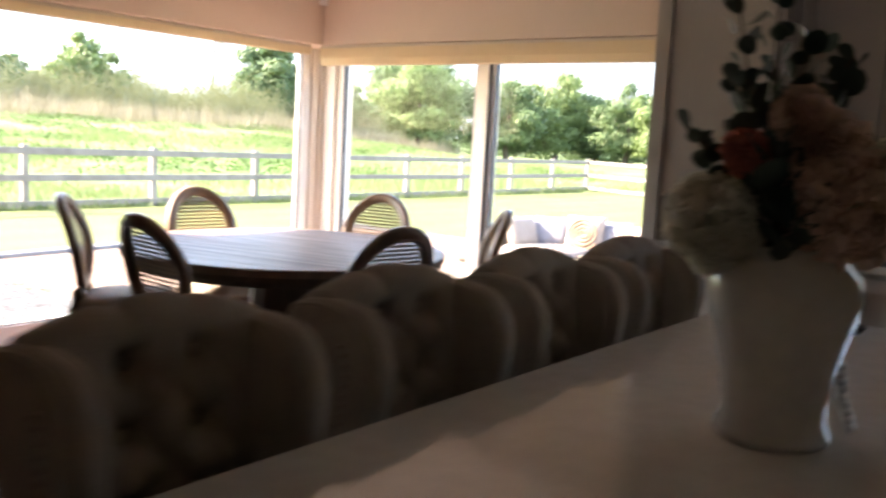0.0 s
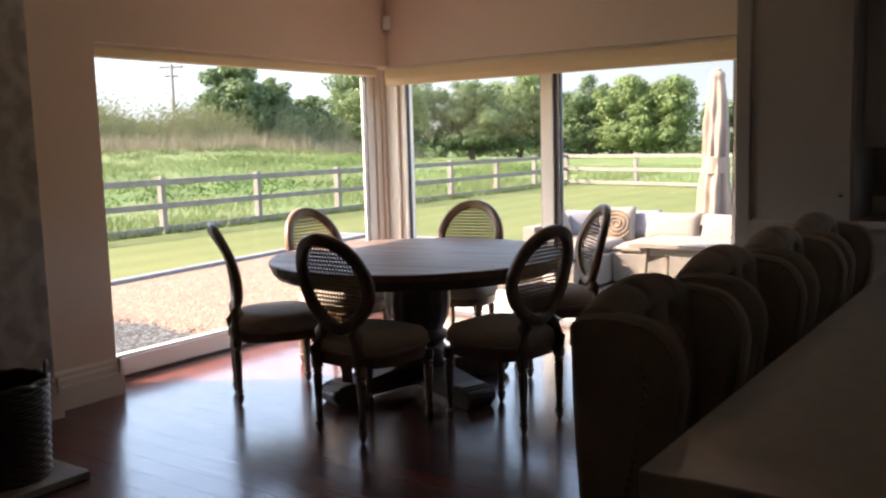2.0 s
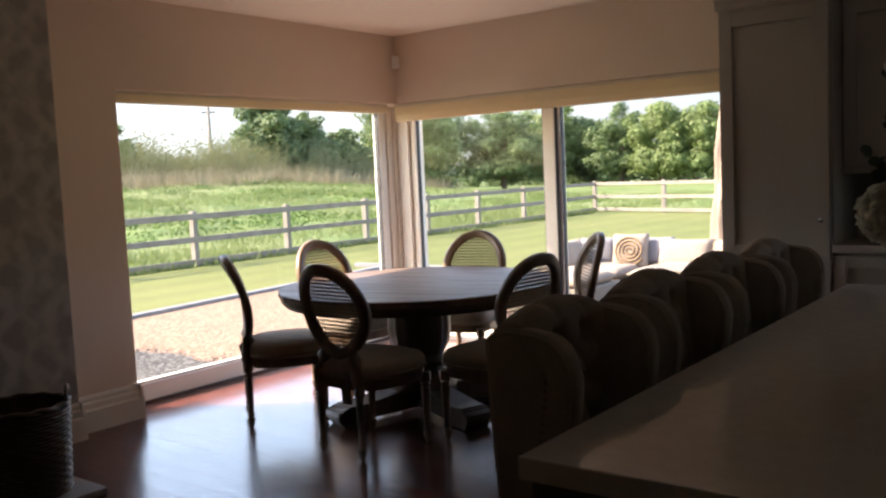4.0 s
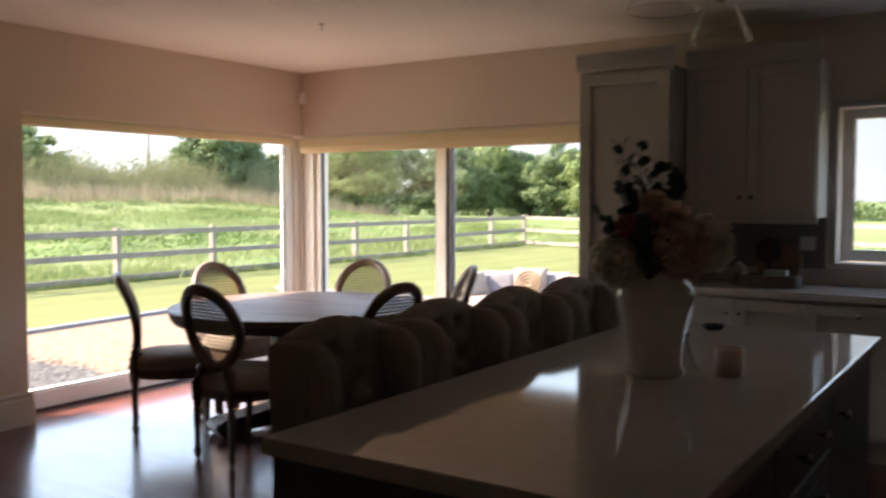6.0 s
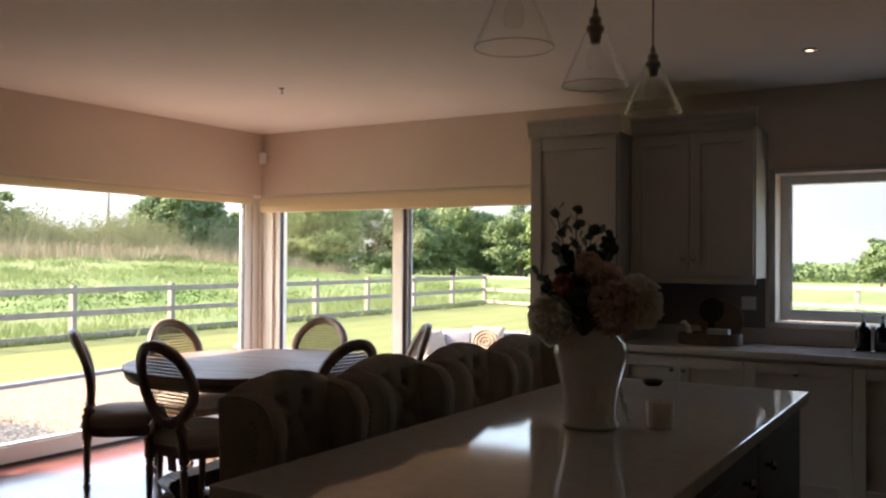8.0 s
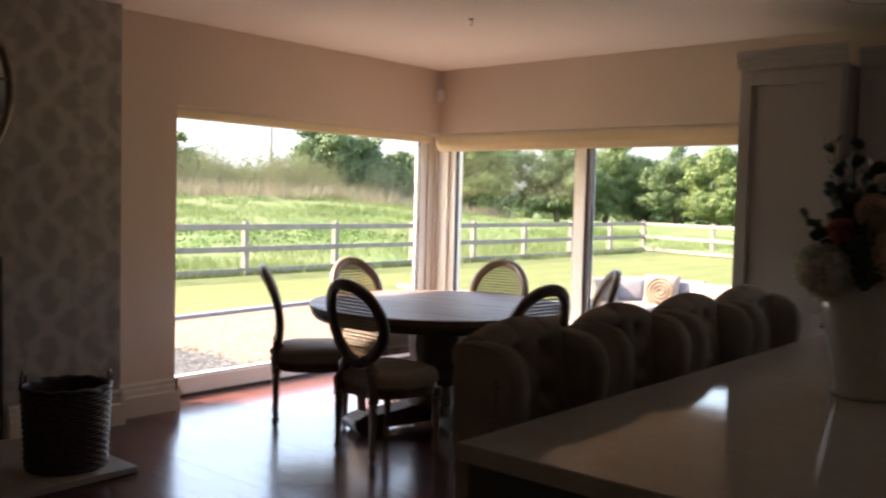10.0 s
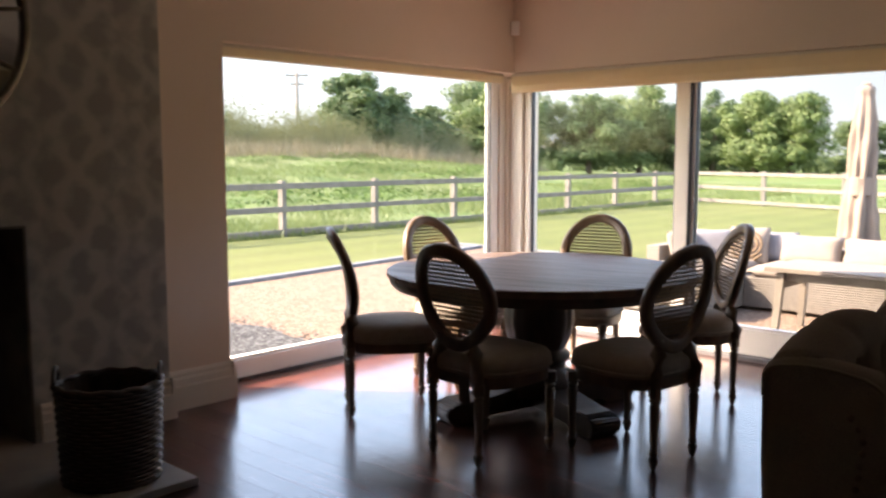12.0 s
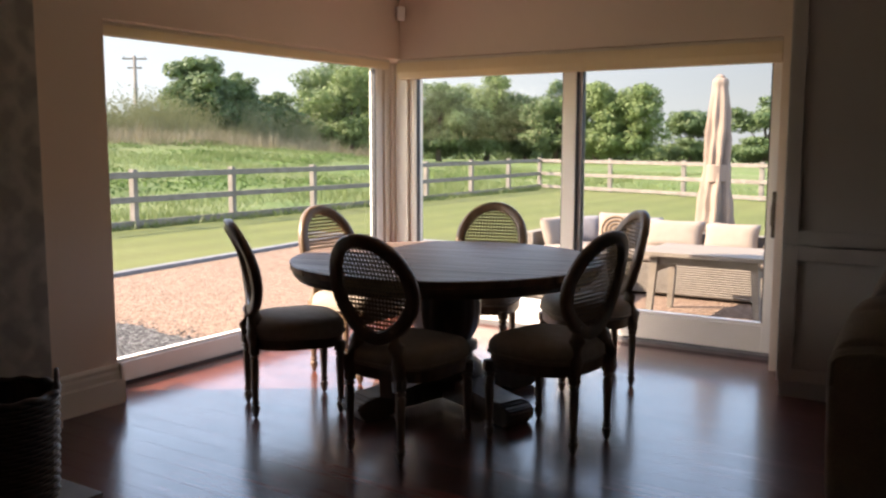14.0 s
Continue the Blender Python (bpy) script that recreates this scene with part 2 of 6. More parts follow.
def lathe(profile, steps=24, m=None, ripple=None):
    return add_lathe(bmesh.new(), profile, steps, m, ripple)


def add_tube(bm, pts, radius, steps=8, closed=False, squash=None):
    """A round bar along points; radius may be one number or one for each point."""
    pts = [Vector(p) for p in pts]
    n = len(pts)
    rings = []
    for i, p in enumerate(pts):
        if closed:
            t = pts[(i + 1) % n] - pts[i - 1]
        else:
            t = pts[min(i + 1, n - 1)] - pts[max(i - 1, 0)]
        t.normalize()
        up = Vector((0, 0, 1)) if abs(t.z) < 0.95 else Vector((0, 1, 0))
        u = t.cross(up).normalized()
        v = u.cross(t).normalized()
        r = radius[i] if isinstance(radius, (list, tuple)) else radius
        su, sv = squash or (1, 1)
        rings.append([bm.verts.new(p + u * (r * su * math.cos(2 * math.pi * k / steps)) + v * (r * sv * math.sin(2 * math.pi * k / steps))) for k in range(steps)])
    pairs = list(zip(rings, rings[1:])) + ([(rings[-1], rings[0])] if closed else [])
    for a, b in pairs:
        for k in range(steps):
            j = (k + 1) % steps
            bm.faces.new((a[k], a[j], b[j], b[k]))
    if not closed:
        bm.faces.new(rings[0])
        bm.faces.new(list(reversed(rings[-1])))
    return bm


def tube(pts, radius, steps=8, closed=False, squash=None):
    return add_tube(bmesh.new(), pts, radius, steps, closed, squash)


def add_extrude(bm, outline, axis, a, b):
    """A prism: an outline of (u, v) pairs drawn out from a to b along axis x, y or z."""
    def at(u, v, w):
        return {"x": (w, u, v), "y": (u, w, v), "z": (u, v, w)}[axis]
    lo = [bm.verts.new(at(u, v, a)) for u, v in outline]
    hi = [bm.verts.new(at(u, v, b)) for u, v in outline]
    bm.faces.new(lo)
    bm.faces.new(list(reversed(hi)))
    n = len(outline)
    for i in range(n):
        j = (i + 1) % n
        bm.faces.new((lo[i], hi[i], hi[j], lo[j]))
    return bm


def extrude(outline, axis, a, b):
    return add_extrude(bmesh.new(), outline, axis, a, b)


def structure(name, bm, mat, label, category, smooth=False):
    return tagged(part(name, bm, mat, smooth=smooth), label, category, kind="structure")


def cushion_mesh(w, d, h, puff=0.5, nx=14, ny=12, seed=0):
    """A soft cushion lying flat, its middle at the origin's top: width, depth, thickness."""
    bm = bmesh.new()
    grid = {}
    for s in (1, -1):
        for i in range(nx + 1):
            for j in range(ny + 1):
                if s < 0 and (i in (0, nx) or j in (0, ny)):
                    grid[s, i, j] = grid[1, i, j]
                    continue
                u, v = 2 * i / nx - 1, 2 * j / ny - 1
                k = ((1 - u ** 4) * (1 - v ** 4)) ** puff
                pinch = 1 - 0.06 * (1 - abs(u)) * v * v - 0.06 * (1 - abs(v)) * u * u
                wob = 0.04 * noise.noise(Vector((u * 2 + seed, v * 2, s)))
                grid[s, i, j] = bm.verts.new((u * w / 2 * pinch, v * d / 2 * pinch, s * h / 2 * k * (1 + wob)))
    for s in (1, -1):
        for i in range(nx):
            for j in range(ny):
                q = [grid[s, i, j], grid[s, i + 1, j], grid[s, i + 1, j + 1], grid[s, i, j + 1]]
                bm.faces.new(q if s > 0 else list(reversed(q)))
    return bm


# ---- the room's shell ----
XW, YN, XE, YS, ZC, HEAD, THICK = -4.055, 5.15, 4.6, -3.6, 2.51, 1.97, 0.40
WIN_S = 2.60                      # south jamb of the west window
DOOR_E = -1.345                   # east jamb of the sliding door
KW0, KW1, KZ0, KZ1 = 0.235, 1.45, 1.03, 1.97
GX, GY = -4.33, 5.43              # inner faces of the glazing frames
GROUND = -0.15

bm = bmesh.new()
FN, FS, FZ = 1.475, 0.55, 1.04          # firebox opening
add_box(bm, XW - THICK, YS - THICK, GROUND, XW, FS, ZC + 0.2)
add_box(bm, XW - THICK, FN, GROUND, XW, WIN_S, ZC + 0.2)
add_box(bm, XW - THICK, FS, FZ, XW, FN, ZC + 0.2)
add_box(bm, XW - THICK, WIN_S, HEAD, XW, YN + THICK, ZC + 0.2)
structure("wall_west", bm, M_WALL, "warm greige painted wall with a wide opening", "wall")
bm = bmesh.new()
add_box(bm, XW, YN, HEAD, DOOR_E, YN + THICK, ZC + 0.2)
add_box(bm, DOOR_E, YN, GROUND, KW0, YN + THICK, ZC + 0.2)
add_box(bm, KW0, YN, GROUND, KW1, YN + THICK, KZ0)
add_box(bm, KW0, YN, KZ1, KW1, YN + THICK, ZC + 0.2)
add_box(bm, KW1, YN, GROUND, XE, YN + THICK, ZC + 0.2)
structure("wall_north", bm, M_WALL, "warm greige painted wall above door and kitchen window", "wall")
structure("wall_east", box(XE, YS - THICK, GROUND, XE + THICK, YN + THICK, ZC + 0.2), M_WALL, "plain greige painted wall", "wall")
structure("wall_south", box(XW, YS - THICK, GROUND, XE, YS, ZC + 0.2), M_WALL, "plain greige painted wall", "wall")
structure("ceiling", box(XW, YS, ZC, XE, YN, ZC + 0.2), M_CEIL, "plain matt painted ceiling", "ceiling")

# corner post where the two glazed sides meet, clad in painted boards
bm = bmesh.new()
add_box(bm, XW - THICK, GY - 0.12, 0.0, GX + 0.02, YN + THICK, HEAD - 0.003)
add_box(bm, GX + 0.02, GY + 0.002, 0.0, GX + 0.21, YN + THICK, HEAD - 0.003)
add_box(bm, GX + 0.022, GY - 0.06, 0.0, GX + 0.05, GY, HEAD - 0.004, 0.006)
add_box(bm, GX + 0.052, GY - 0.03, 0.0, GX + 0.165, GY, HEAD - 0.004, 0.006)
structure("corner_post", bm, M_TRIM, "cream painted corner post between two windows", "post")


# ---- floor of dark boards ----
M_FLOOR = material("dark_mahogany_boards", (0.125, 0.042, 0.030), 0.2, colour2=(0.072, 0.024, 0.018), scale=5, stretch=(0.5, 7, 1),
                   bump=0.0002, bscale=60, rough2=0.27, random_tint=0.35, grain=0.18)
M_FLOOR.node_tree.nodes["Principled BSDF"].inputs["Coat Weight"].default_value = 0.25
M_FLOOR.node_tree.nodes["Principled BSDF"].inputs["Coat Roughness"].default_value = 0.13
structure("subfloor", box(XW - THICK, YS, GROUND, XE, YN + THICK, -0.012), M_SOOT, "dark base under the floorboards", "floor")
floor = tagged(new("floor"), "glossy dark reddish-brown timber floorboards", "floor", kind="structure")


def board_mesh(length, width):
    bm = bmesh.new()
    add_box(bm, 0.0003, 0.0003, -0.012, length - 0.0003, width - 0.0003, 0.0)
    top = [e for e in bm.edges if all(abs(v.co.z) < 1e-6 for v in e.verts)]
    bmesh.ops.bevel(bm, geom=top, offset=0.0005, segments=1, affect="EDGES")
    me = bpy.data.meshes.new("floorboard")
    bm.to_mesh(me)
    bm.free()
    me.materials.append(M_FLOOR)
    return me


BOARD_W = 0.125
BOARDS = {length: board_mesh(length, BOARD_W) for length in (0.7, 0.95, 1.2, 1.45)}
rng = random.Random(4)
far = bmesh.new()
y = YS
while y < YN + THICK - 0.05:
    x = XW - THICK - rng.random() * 0.6 if y > WIN_S - 0.2 else XW - rng.random() * 0.6
    while x < XE:
        length = rng.choice((0.7, 0.95, 1.2, 1.45))
        if -4.6 < x < -0.4 and 0.9 < y < 5.3:
            ob = new("floorboard", BOARDS[length])
            ob.location = (x, y, 0)
            ob.parent = floor
        else:
            x0, x1 = max(x, XW - THICK + 0.1 if y > WIN_S - 0.1 else XW - 0.1), min(x + length, XE)
            if x1 - x0 > 0.02:
                add_box(far, x0 + 0.0008, y + 0.0006, -0.012, x1 - 0.0008, y + BOARD_W - 0.0006, 0.0)
        x += length
    y += BOARD_W
tagged(part("far_floorboards", far, M_FLOOR, floor), kind="stuff")


# ---- windows and blinds ----
def glazing(name, axis, face, spans, z0, z1, label, rail=0.07, bottom=0.14, out=1, category="window", first=None, head=None):
    """Framed panes in a row. face: inner plane of the frame; spans: (start, end) of each pane's frame; out: which way is outdoors."""
    w = thing(name, Matrix(), label, category, kind="structure")

    def bar(u0, v0, u1, v1, d0, d1, bev=0.004):
        a, b = face + out * d0, face + out * d1
        return box(min(a, b), u0, v0, max(a, b), u1, v1, bev) if axis == "x" else box(u0, min(a, b), v0, u1, max(a, b), v1, bev)
    for k, (a, b) in enumerate(spans):
        d = 0.035 * (k % 2)
        top = z1 - (head or rail)
        left = a + (first if first and k == 0 else rail)
        part("stile", bar(a, z0, left, z1, d, d + 0.07), M_PVC, w)
        part("stile", bar(b - rail, z0, b, z1, d, d + 0.07), M_PVC, w)
        part("bottom_rail", bar(left, z0, b - rail, z0 + bottom, d + 0.002, d + 0.068), M_PVC, w)
        part("bead", bar(left, z0 + bottom, b - rail, z0 + bottom + 0.018, d + 0.018, d + 0.06), M_PVC, w)
        part("top_rail", bar(left, top, b - rail, z1, d + 0.002, d + 0.068), M_PVC, w)
        part("gasket", bar(b - rail - 0.009, z0 + bottom + 0.018, b - rail, top, d + 0.012, d + 0.05, 0), M_GASKET, w)
        part("gasket", bar(left, z0 + bottom + 0.018, left + 0.007, top, d + 0.012, d + 0.05, 0), M_GASKET, w)
        pane = part("pane", bar(left + 0.007, z0 + bottom + 0.018, b - rail - 0.009, top, d + 0.03, d + 0.034, 0), M_GLASS, w, "clear glass pane")
        pane.visible_shadow = False
    return w


glazing("window_west", "x", GX, [(2.50, GY - 0.125)], 0.016, HEAD, "large fixed picture window in a white frame", 0.075, 0.11, -1, head=0.016)
door_n = glazing("sliding_door", "y", GY, [(GX + 0.215, -2.76), (-2.83, DOOR_E - 0.02)], 0.03, HEAD, "white framed sliding patio door, closed", 0.10, 0.17, 1, "patio door", 0.012)
part("meeting_seal", box(-2.7595, GY + 0.012, 0.04, -2.748, GY + 0.034, HEAD - 0.01), M_GASKET, door_n)
part("jamb", box(DOOR_E - 0.02, GY - 0.02, 0.03, DOOR_E, GY + 0.11, HEAD, 0.003), M_PVC, door_n)
bm = box(-1.432, GY + 0.018, 0.77, -1.40, GY + 0.036, 1.06, 0.006)
handle = part("door_handle", bm, M_BRASSDARK, door_n, "dark bronze lever handle on its plate")
part("lever", tube([(-1.416, GY + 0.02, 1.0), (-1.416, GY - 0.025, 1.0), (-1.418, GY - 0.03, 0.97), (-1.418, GY - 0.03, 0.85)], 0.009), M_BRASSDARK, handle)
# black strip under the west frame: its colour paints in the shadow gap
bm = bmesh.new()
add_box(bm, XW - THICK + 0.02, WIN_S - 0.1, -0.02, GX - 0.008, GY, 0.015, 0.004)
structure("window_gap_strip_west", bm, M_GASKET, "black strip standing in for the shadow gap under the window", "sill")
structure("door_threshold", box(GX + 0.24, GY - 0.03, -0.02, DOOR_E, GY + 0.12, 0.028, 0.004), M_KERB, "grey threshold strip under the sliding door", "threshold")
glazing("kitchen_window", "y", YN + 0.16, [(KW0, KW1)], KZ0 + 0.02, KZ1, "white framed kitchen window over the worktop", 0.056, 0.05, 1)
structure("window_board", box(KW0 - 0.03, YN - 0.025, KZ0 - 0.022, KW1 + 0.03, YN + 0.16, KZ0 + 0.016, 0.005), M_TRIM, "cream window board below the kitchen window", "sill")
bm = bmesh.new()
for a, b, c, d in ((KW0 - 0.035, KZ0, KW0, KZ1 + 0.035), (KW0, KZ1, KW1, KZ1 + 0.035), (KW1, KZ0, KW1 + 0.035, KZ1 + 0.035)):
    add_box(bm, a, YN - 0.018, b, c, YN, d, 0.004)
structure("window_trim", bm, M_CAB, "pale grey architrave round the kitchen window", "trim")


def roman_blind(axis, face, a, b, z0, z1, name, label):
    t = thing(name, Matrix(), label, "blind", "raised blinds")
    depth = [(0.0, z1), (0.03, z1), (0.034, z1 - 0.035), (0.052, z0 + 0.018), (0.045, z0), (0.012, z0 + 0.004), (0.0, z0 + 0.05)]
    if axis == "x":
        part("folded_cloth", extrude([(face - u, z) for u, z in depth], "y", a, b), M_BLIND, t)
        part("headrail", box(face - 0.05, a, z1, face - 0.005, b, z1 + 0.02, 0.003), M_TRIM, t)
    else:
        part("folded_cloth", extrude([(face + u, z) for u, z in depth], "x", a, b), M_BLIND, t)
        part("headrail", box(a, face + 0.005, z1, b, face + 0.05, z1 + 0.02, 0.003), M_TRIM, t)
    return t


roman_blind("x", XW - 0.045, WIN_S + 0.004, 5.09, 1.895, HEAD - 0.024, "roman_blind", "cream fabric blind drawn up above the picture window")
roman_blind("y", YN + 0.005, -4.085, DOOR_E - 0.006, 1.825, HEAD - 0.024, "roman_blind", "cream fabric blind drawn up above the sliding door")

# skirting in two mouldings
SKIRT = [(0, 0), (0.026, 0), (0.026, 0.125), (0.020, 0.135), (0.020, 0.165), (0.012, 0.178), (0.014, 0.195), (0.006, 0.21), (0, 0.212)]


def skirting(axis, face, a, b, side):
    bm = extrude([(face + side * u, z + 0.0005) for u, z in SKIRT], axis, a, b)
    return structure("baseboard", bm, M_TRIM, "deep cream moulded skirting board", "skirting")


BREAST_N, BREAST_S, XB = 2.16, 0.05, -3.95      # chimney breast
skirting("y", XW, BREAST_N, WIN_S, 1)
structure("baseboard", extrude([(WIN_S + u, z + 0.0005) for u, z in SKIRT], "x", XW - 0.10, XW + 0.026), M_TRIM, "deep cream moulded skirting board", "skirting")
skirting("y", XB, 1.50, BREAST_N, 1)
skirting("y", XW, YS, BREAST_S, 1)
structure("baseboard", extrude([(BREAST_N + u, z + 0.0005) for u, z in SKIRT], "x", XW + 0.028, XB + 0.026), M_TRIM, "deep cream moulded skirting board", "skirting")


# ---- dining chairs ----
def turned_leg(h, r=0.024):
    prof = [(0.006, 0), (0.012, 0.008), (0.0205, 0.040), (0.0215, 0.052), (0.0135, 0.064), (0.019, 0.070), (0.019, 0.078), (0.0150, 0.088), (r * 0.98, h - 0.088),
            (r * 0.74, h - 0.074), (r * 1.12, h - 0.062), (r * 0.82, h - 0.052), (r * 1.25, h - 0.043), (r * 1.25, h)]
    return prof


def flute(a, z):
    return 1 + 0.06 * math.cos(8 * a)


def back_y(z):
    k = (z - 0.43) / 0.55
    return -0.222 - 0.110 * max(k, 0) ** 2.5 + 0.030 * math.sin(math.pi * min(max(k, 0), 1))


def build_chair(m, wood, label):
    c = thing("dining_chair", m, label, "chair", "chairs round the table")
    # upholstered seat: rounded trapezoid with a domed top
    bm = bmesh.new()
    n = 40
    rings = []
    for s, z in ((0.97, 0.395), (1.0, 0.41), (1.01, 0.435), (0.99, 0.46), (0.93, 0.478), (0.75, 0.492), (0.4, 0.50)):
        ring = []
        for i in range(n):
            a = 2 * math.pi * i / n
            ca, sa = math.cos(a), math.sin(a)
            px = math.copysign(abs(ca) ** 0.55, ca) * (0.245 if sa > 0 else 0.245 - 0.045 * abs(sa))
            py = math.copysign(abs(sa) ** 0.55, sa) * 0.235
            ring.append(bm.verts.new((px * s, py * s + 0.005, z)))
        rings.append(ring)
    for a, b in zip(rings, rings[1:]):
        for i in range(n):
            j = (i + 1) % n
            bm.faces.new((a[i], a[j], b[j], b[i]))
    bm.faces.new(list(reversed(rings[0])))
    bm.faces.new(rings[-1])
    seat = part("seat", bm, M_LINEN, c, "beige linen upholstered seat", smooth=True)
    bm = bmesh.new()
    pts = []
    for i in range(36):
        a = 2 * math.pi * i / 36
        ca, sa = math.cos(a), math.sin(a)
        pts.append((math.copysign(abs(ca) ** 0.55, ca) * (0.248 if sa > 0 else 0.248 - 0.045 * abs(sa)), math.copysign(abs(sa) ** 0.55, sa) * 0.238 + 0.005, 0.414))
    part("piping", tube(pts, 0.005, 6, True), M_LINEN, seat, smooth=True)
    # apron
    bm = bmesh.new()
    lo, hi = [], []
    for x, y, z in pts:
        lo.append(bm.verts.new((x * 0.94, y * 0.94, 0.345)))
        hi.append(bm.verts.new((x * 0.965, y * 0.965, 0.408)))
    k = len(pts)
    for i in range(k):
        j = (i + 1) % k
        bm.faces.new((lo[i], lo[j], hi[j], hi[i]))
    bm.faces.new(list(reversed(lo)))
    bm.faces.new(hi)
    part("seat_frame", bm, wood, c)
    for x, y in ((-0.2, 0.195), (0.2, 0.195)):
        part("leg", lathe(turned_leg(0.37), 16, pose(x, y, 0), flute), wood, c)
    for x in (-0.142, 0.142):
        part("leg", lathe(turned_leg(0.37, 0.022), 16, Matrix.Translation((x, -0.222, 0)) @ Matrix.Shear("XY", 4, (0.0, -0.0)), flute), wood, c)
    # oval back: moulded frame, cane panel and two short uprights
    cz, hw, hh = 0.738, 0.206, 0.214
    oval = []
    for i in range(48):
        a = 2 * math.pi * i / 48
        x, z = hw * math.cos(a), cz + hh * math.sin(a)
        if z < cz:
            x *= 1 - 0.22 * ((cz - z) / hh) ** 2
        oval.append((x, back_y(z), z))
    bm = bmesh.new()
    rings = []
    sec = [(-0.027, -0.016), (-0.02, -0.024), (0.0, -0.019), (0.02, -0.024), (0.029, -0.016), (0.029, 0.014), (0.012, 0.025), (0, 0.02), (-0.012, 0.025), (-0.027, 0.014)]
    for x, yy, z in oval:
        rad = Vector((x, 0, z - cz)).normalized()
        rings.append([bm.verts.new(Vector((x, yy, z)) + rad * u + Vector((0, v, 0))) for u, v in sec])
    for i in range(48):
        a, b = rings[i], rings[(i + 1) % 48]
        for q in range(len(sec)):
            w = (q + 1) % len(sec)
            bm.faces.new((a[q], a[w], b[w], b[q]))
    back = part("backrest", bm, wood, c, smooth=True)
    bm = bmesh.new()
    pitch, half = 0.0195, 0.0046
    i = -12
    while i <= 12:
        x = i * pitch
        k = 1 - (x / (hw - 0.018)) ** 2
        if k > 0:
            e = (hh - 0.018) * math.sqrt(k)
            prev = None
            for s in range(9):
                z = cz - e + 2 * e * s / 8
                cur = (bm.verts.new((x - half, back_y(z), z)), bm.verts.new((x + half, back_y(z), z)))
                if prev:
                    bm.faces.new((prev[0], prev[1], cur[1], cur[0]))
                prev = cur
        i += 1
    for i in range(-14, 15):
        z = cz + i * pitch
        k = 1 - ((z - cz) / (hh - 0.018)) ** 2
        if k > 0:
            e = (hw - 0.014) * math.sqrt(k) * (1 - 0.20 * max(0, (cz - z) / hh) ** 2)
            y0 = back_y(z) + 0.002
            bm.faces.new([bm.verts.new(p) for p in ((-e, y0, z - half), (e, y0, z - half), (e, y0, z + half), (-e, y0, z + half))])
    bmesh.ops.solidify(bm, geom=bm.faces[:], thickness=0.002)
    tagged(part("cane_panel", bm, M_CANE, back, "woven cane panel"), kind="stuff")
    for sx in (-1, 1):
        part("upright", tube([(sx * 0.142, -0.222, 0.35), (sx * 0.138, -0.232, 0.42), (sx * 0.110, back_y(0.5), 0.50), (sx * 0.098, back_y(0.56), 0.565)], [0.024, 0.030, 0.036, 0.024], 10), wood, c, smooth=True)
    return c


TX, TY = -2.66, 3.60
CHAIRS = [
    (-3.245, 3.065, (0.61, 0.79), "dark oak oval-back dining chair with beige seat, beside the window"),
    (-2.43, 2.905, (0.05, 1.0), "dark oak oval-back dining chair with paper swing tag"),
    (-1.925, 3.335, (-0.98, 0.14), "dark oak oval-back dining chair beside the winged stools"),
    (-2.175, 4.325, (-0.75, -0.66), "dark oak oval-back dining chair facing away from the patio door"),
    (-3.40, 3.785, (1.0, -0.06), "dark oak oval-back dining chair with its back to the picture window"),
    (-2.90, 4.375, (0.22, -0.97), "dark oak oval-back dining chair with its back to the patio door"),
]


def facing(x, y, f):
    return Matrix.Translation((x, y, 0)) @ Matrix.Rotation(math.atan2(f[1], f[0]) - math.pi / 2, 4, "Z")


first = build_chair(facing(*CHAIRS[0][:3]), M_CHAIRWOOD, CHAIRS[0][3])
chairs = [first]
for x, y, f, label in CHAIRS[1:]:
    chairs.append(tagged(copy_thing(first, facing(x, y, f)), label))
bm = box(-0.03, -0.003, -0.06, 0.03, 0.0, 0.06, 0, pose(0.10, -0.268, 0.35, 6, 0, 8))
part("swing_tag", bm, M_TEAKGREY, chairs[1], "buff paper swing tag")


# ---- round dining table ----
table = thing("dining_table", pose(TX, TY, 0, 0, 0, 14), "round dark wooden pedestal dining table with plank top", "table")
R = 0.81
for k in range(9):
    a, b = -R + 2 * R * k / 9 + 0.0012, -R + 2 * R * (k + 1) / 9 - 0.0012
    def edge(v, r):
        return math.sqrt(max(r * r - v * v, 0.0004))
    bm = bmesh.new()
    rows = [a + (b - a) * i / 8 for i in range(9)]
    for z0, r0, z1, r1 in ((0.722, R - 0.006, 0.752, R), (0.752, R, 0.758, R - 0.006)):
        for v0, v1 in zip(rows, rows[1:]):
            for s in (-1, 1):
                q = [bm.verts.new(p) for p in ((s * edge(v0, r0), v0, z0), (s * edge(v1, r0), v1, z0), (s * edge(v1, r1), v1, z1), (s * edge(v0, r1), v0, z1))]
                bm.faces.new(q)
    for z, r in ((0.758, R - 0.006), (0.722, R - 0.006)):
        vs = [bm.verts.new((edge(v, r), v, z)) for v in rows] + [bm.verts.new((-edge(v, r), v, z)) for v in reversed(rows)]
        bm.faces.new(vs)
    for v in (a, b):
        bm.faces.new([bm.verts.new(p) for p in ((-edge(v, R), v, 0.722), (edge(v, R), v, 0.722), (edge(v, R), v, 0.7575), (-edge(v, R), v, 0.7575))])
    bmesh.ops.remove_doubles(bm, verts=bm.verts, dist=0.0003)
    part("tabletop_plank", bm, M_TABLEWOOD, table)
part("tabletop_rim", lathe([(R - 0.10, 0.672), (R - 0.035, 0.672), (R - 0.02, 0.69), (R - 0.012, 0.70), (R - 0.012, 0.7205), (R - 0.10, 0.7205)], 72), M_TABLEDARK, table, smooth=False)
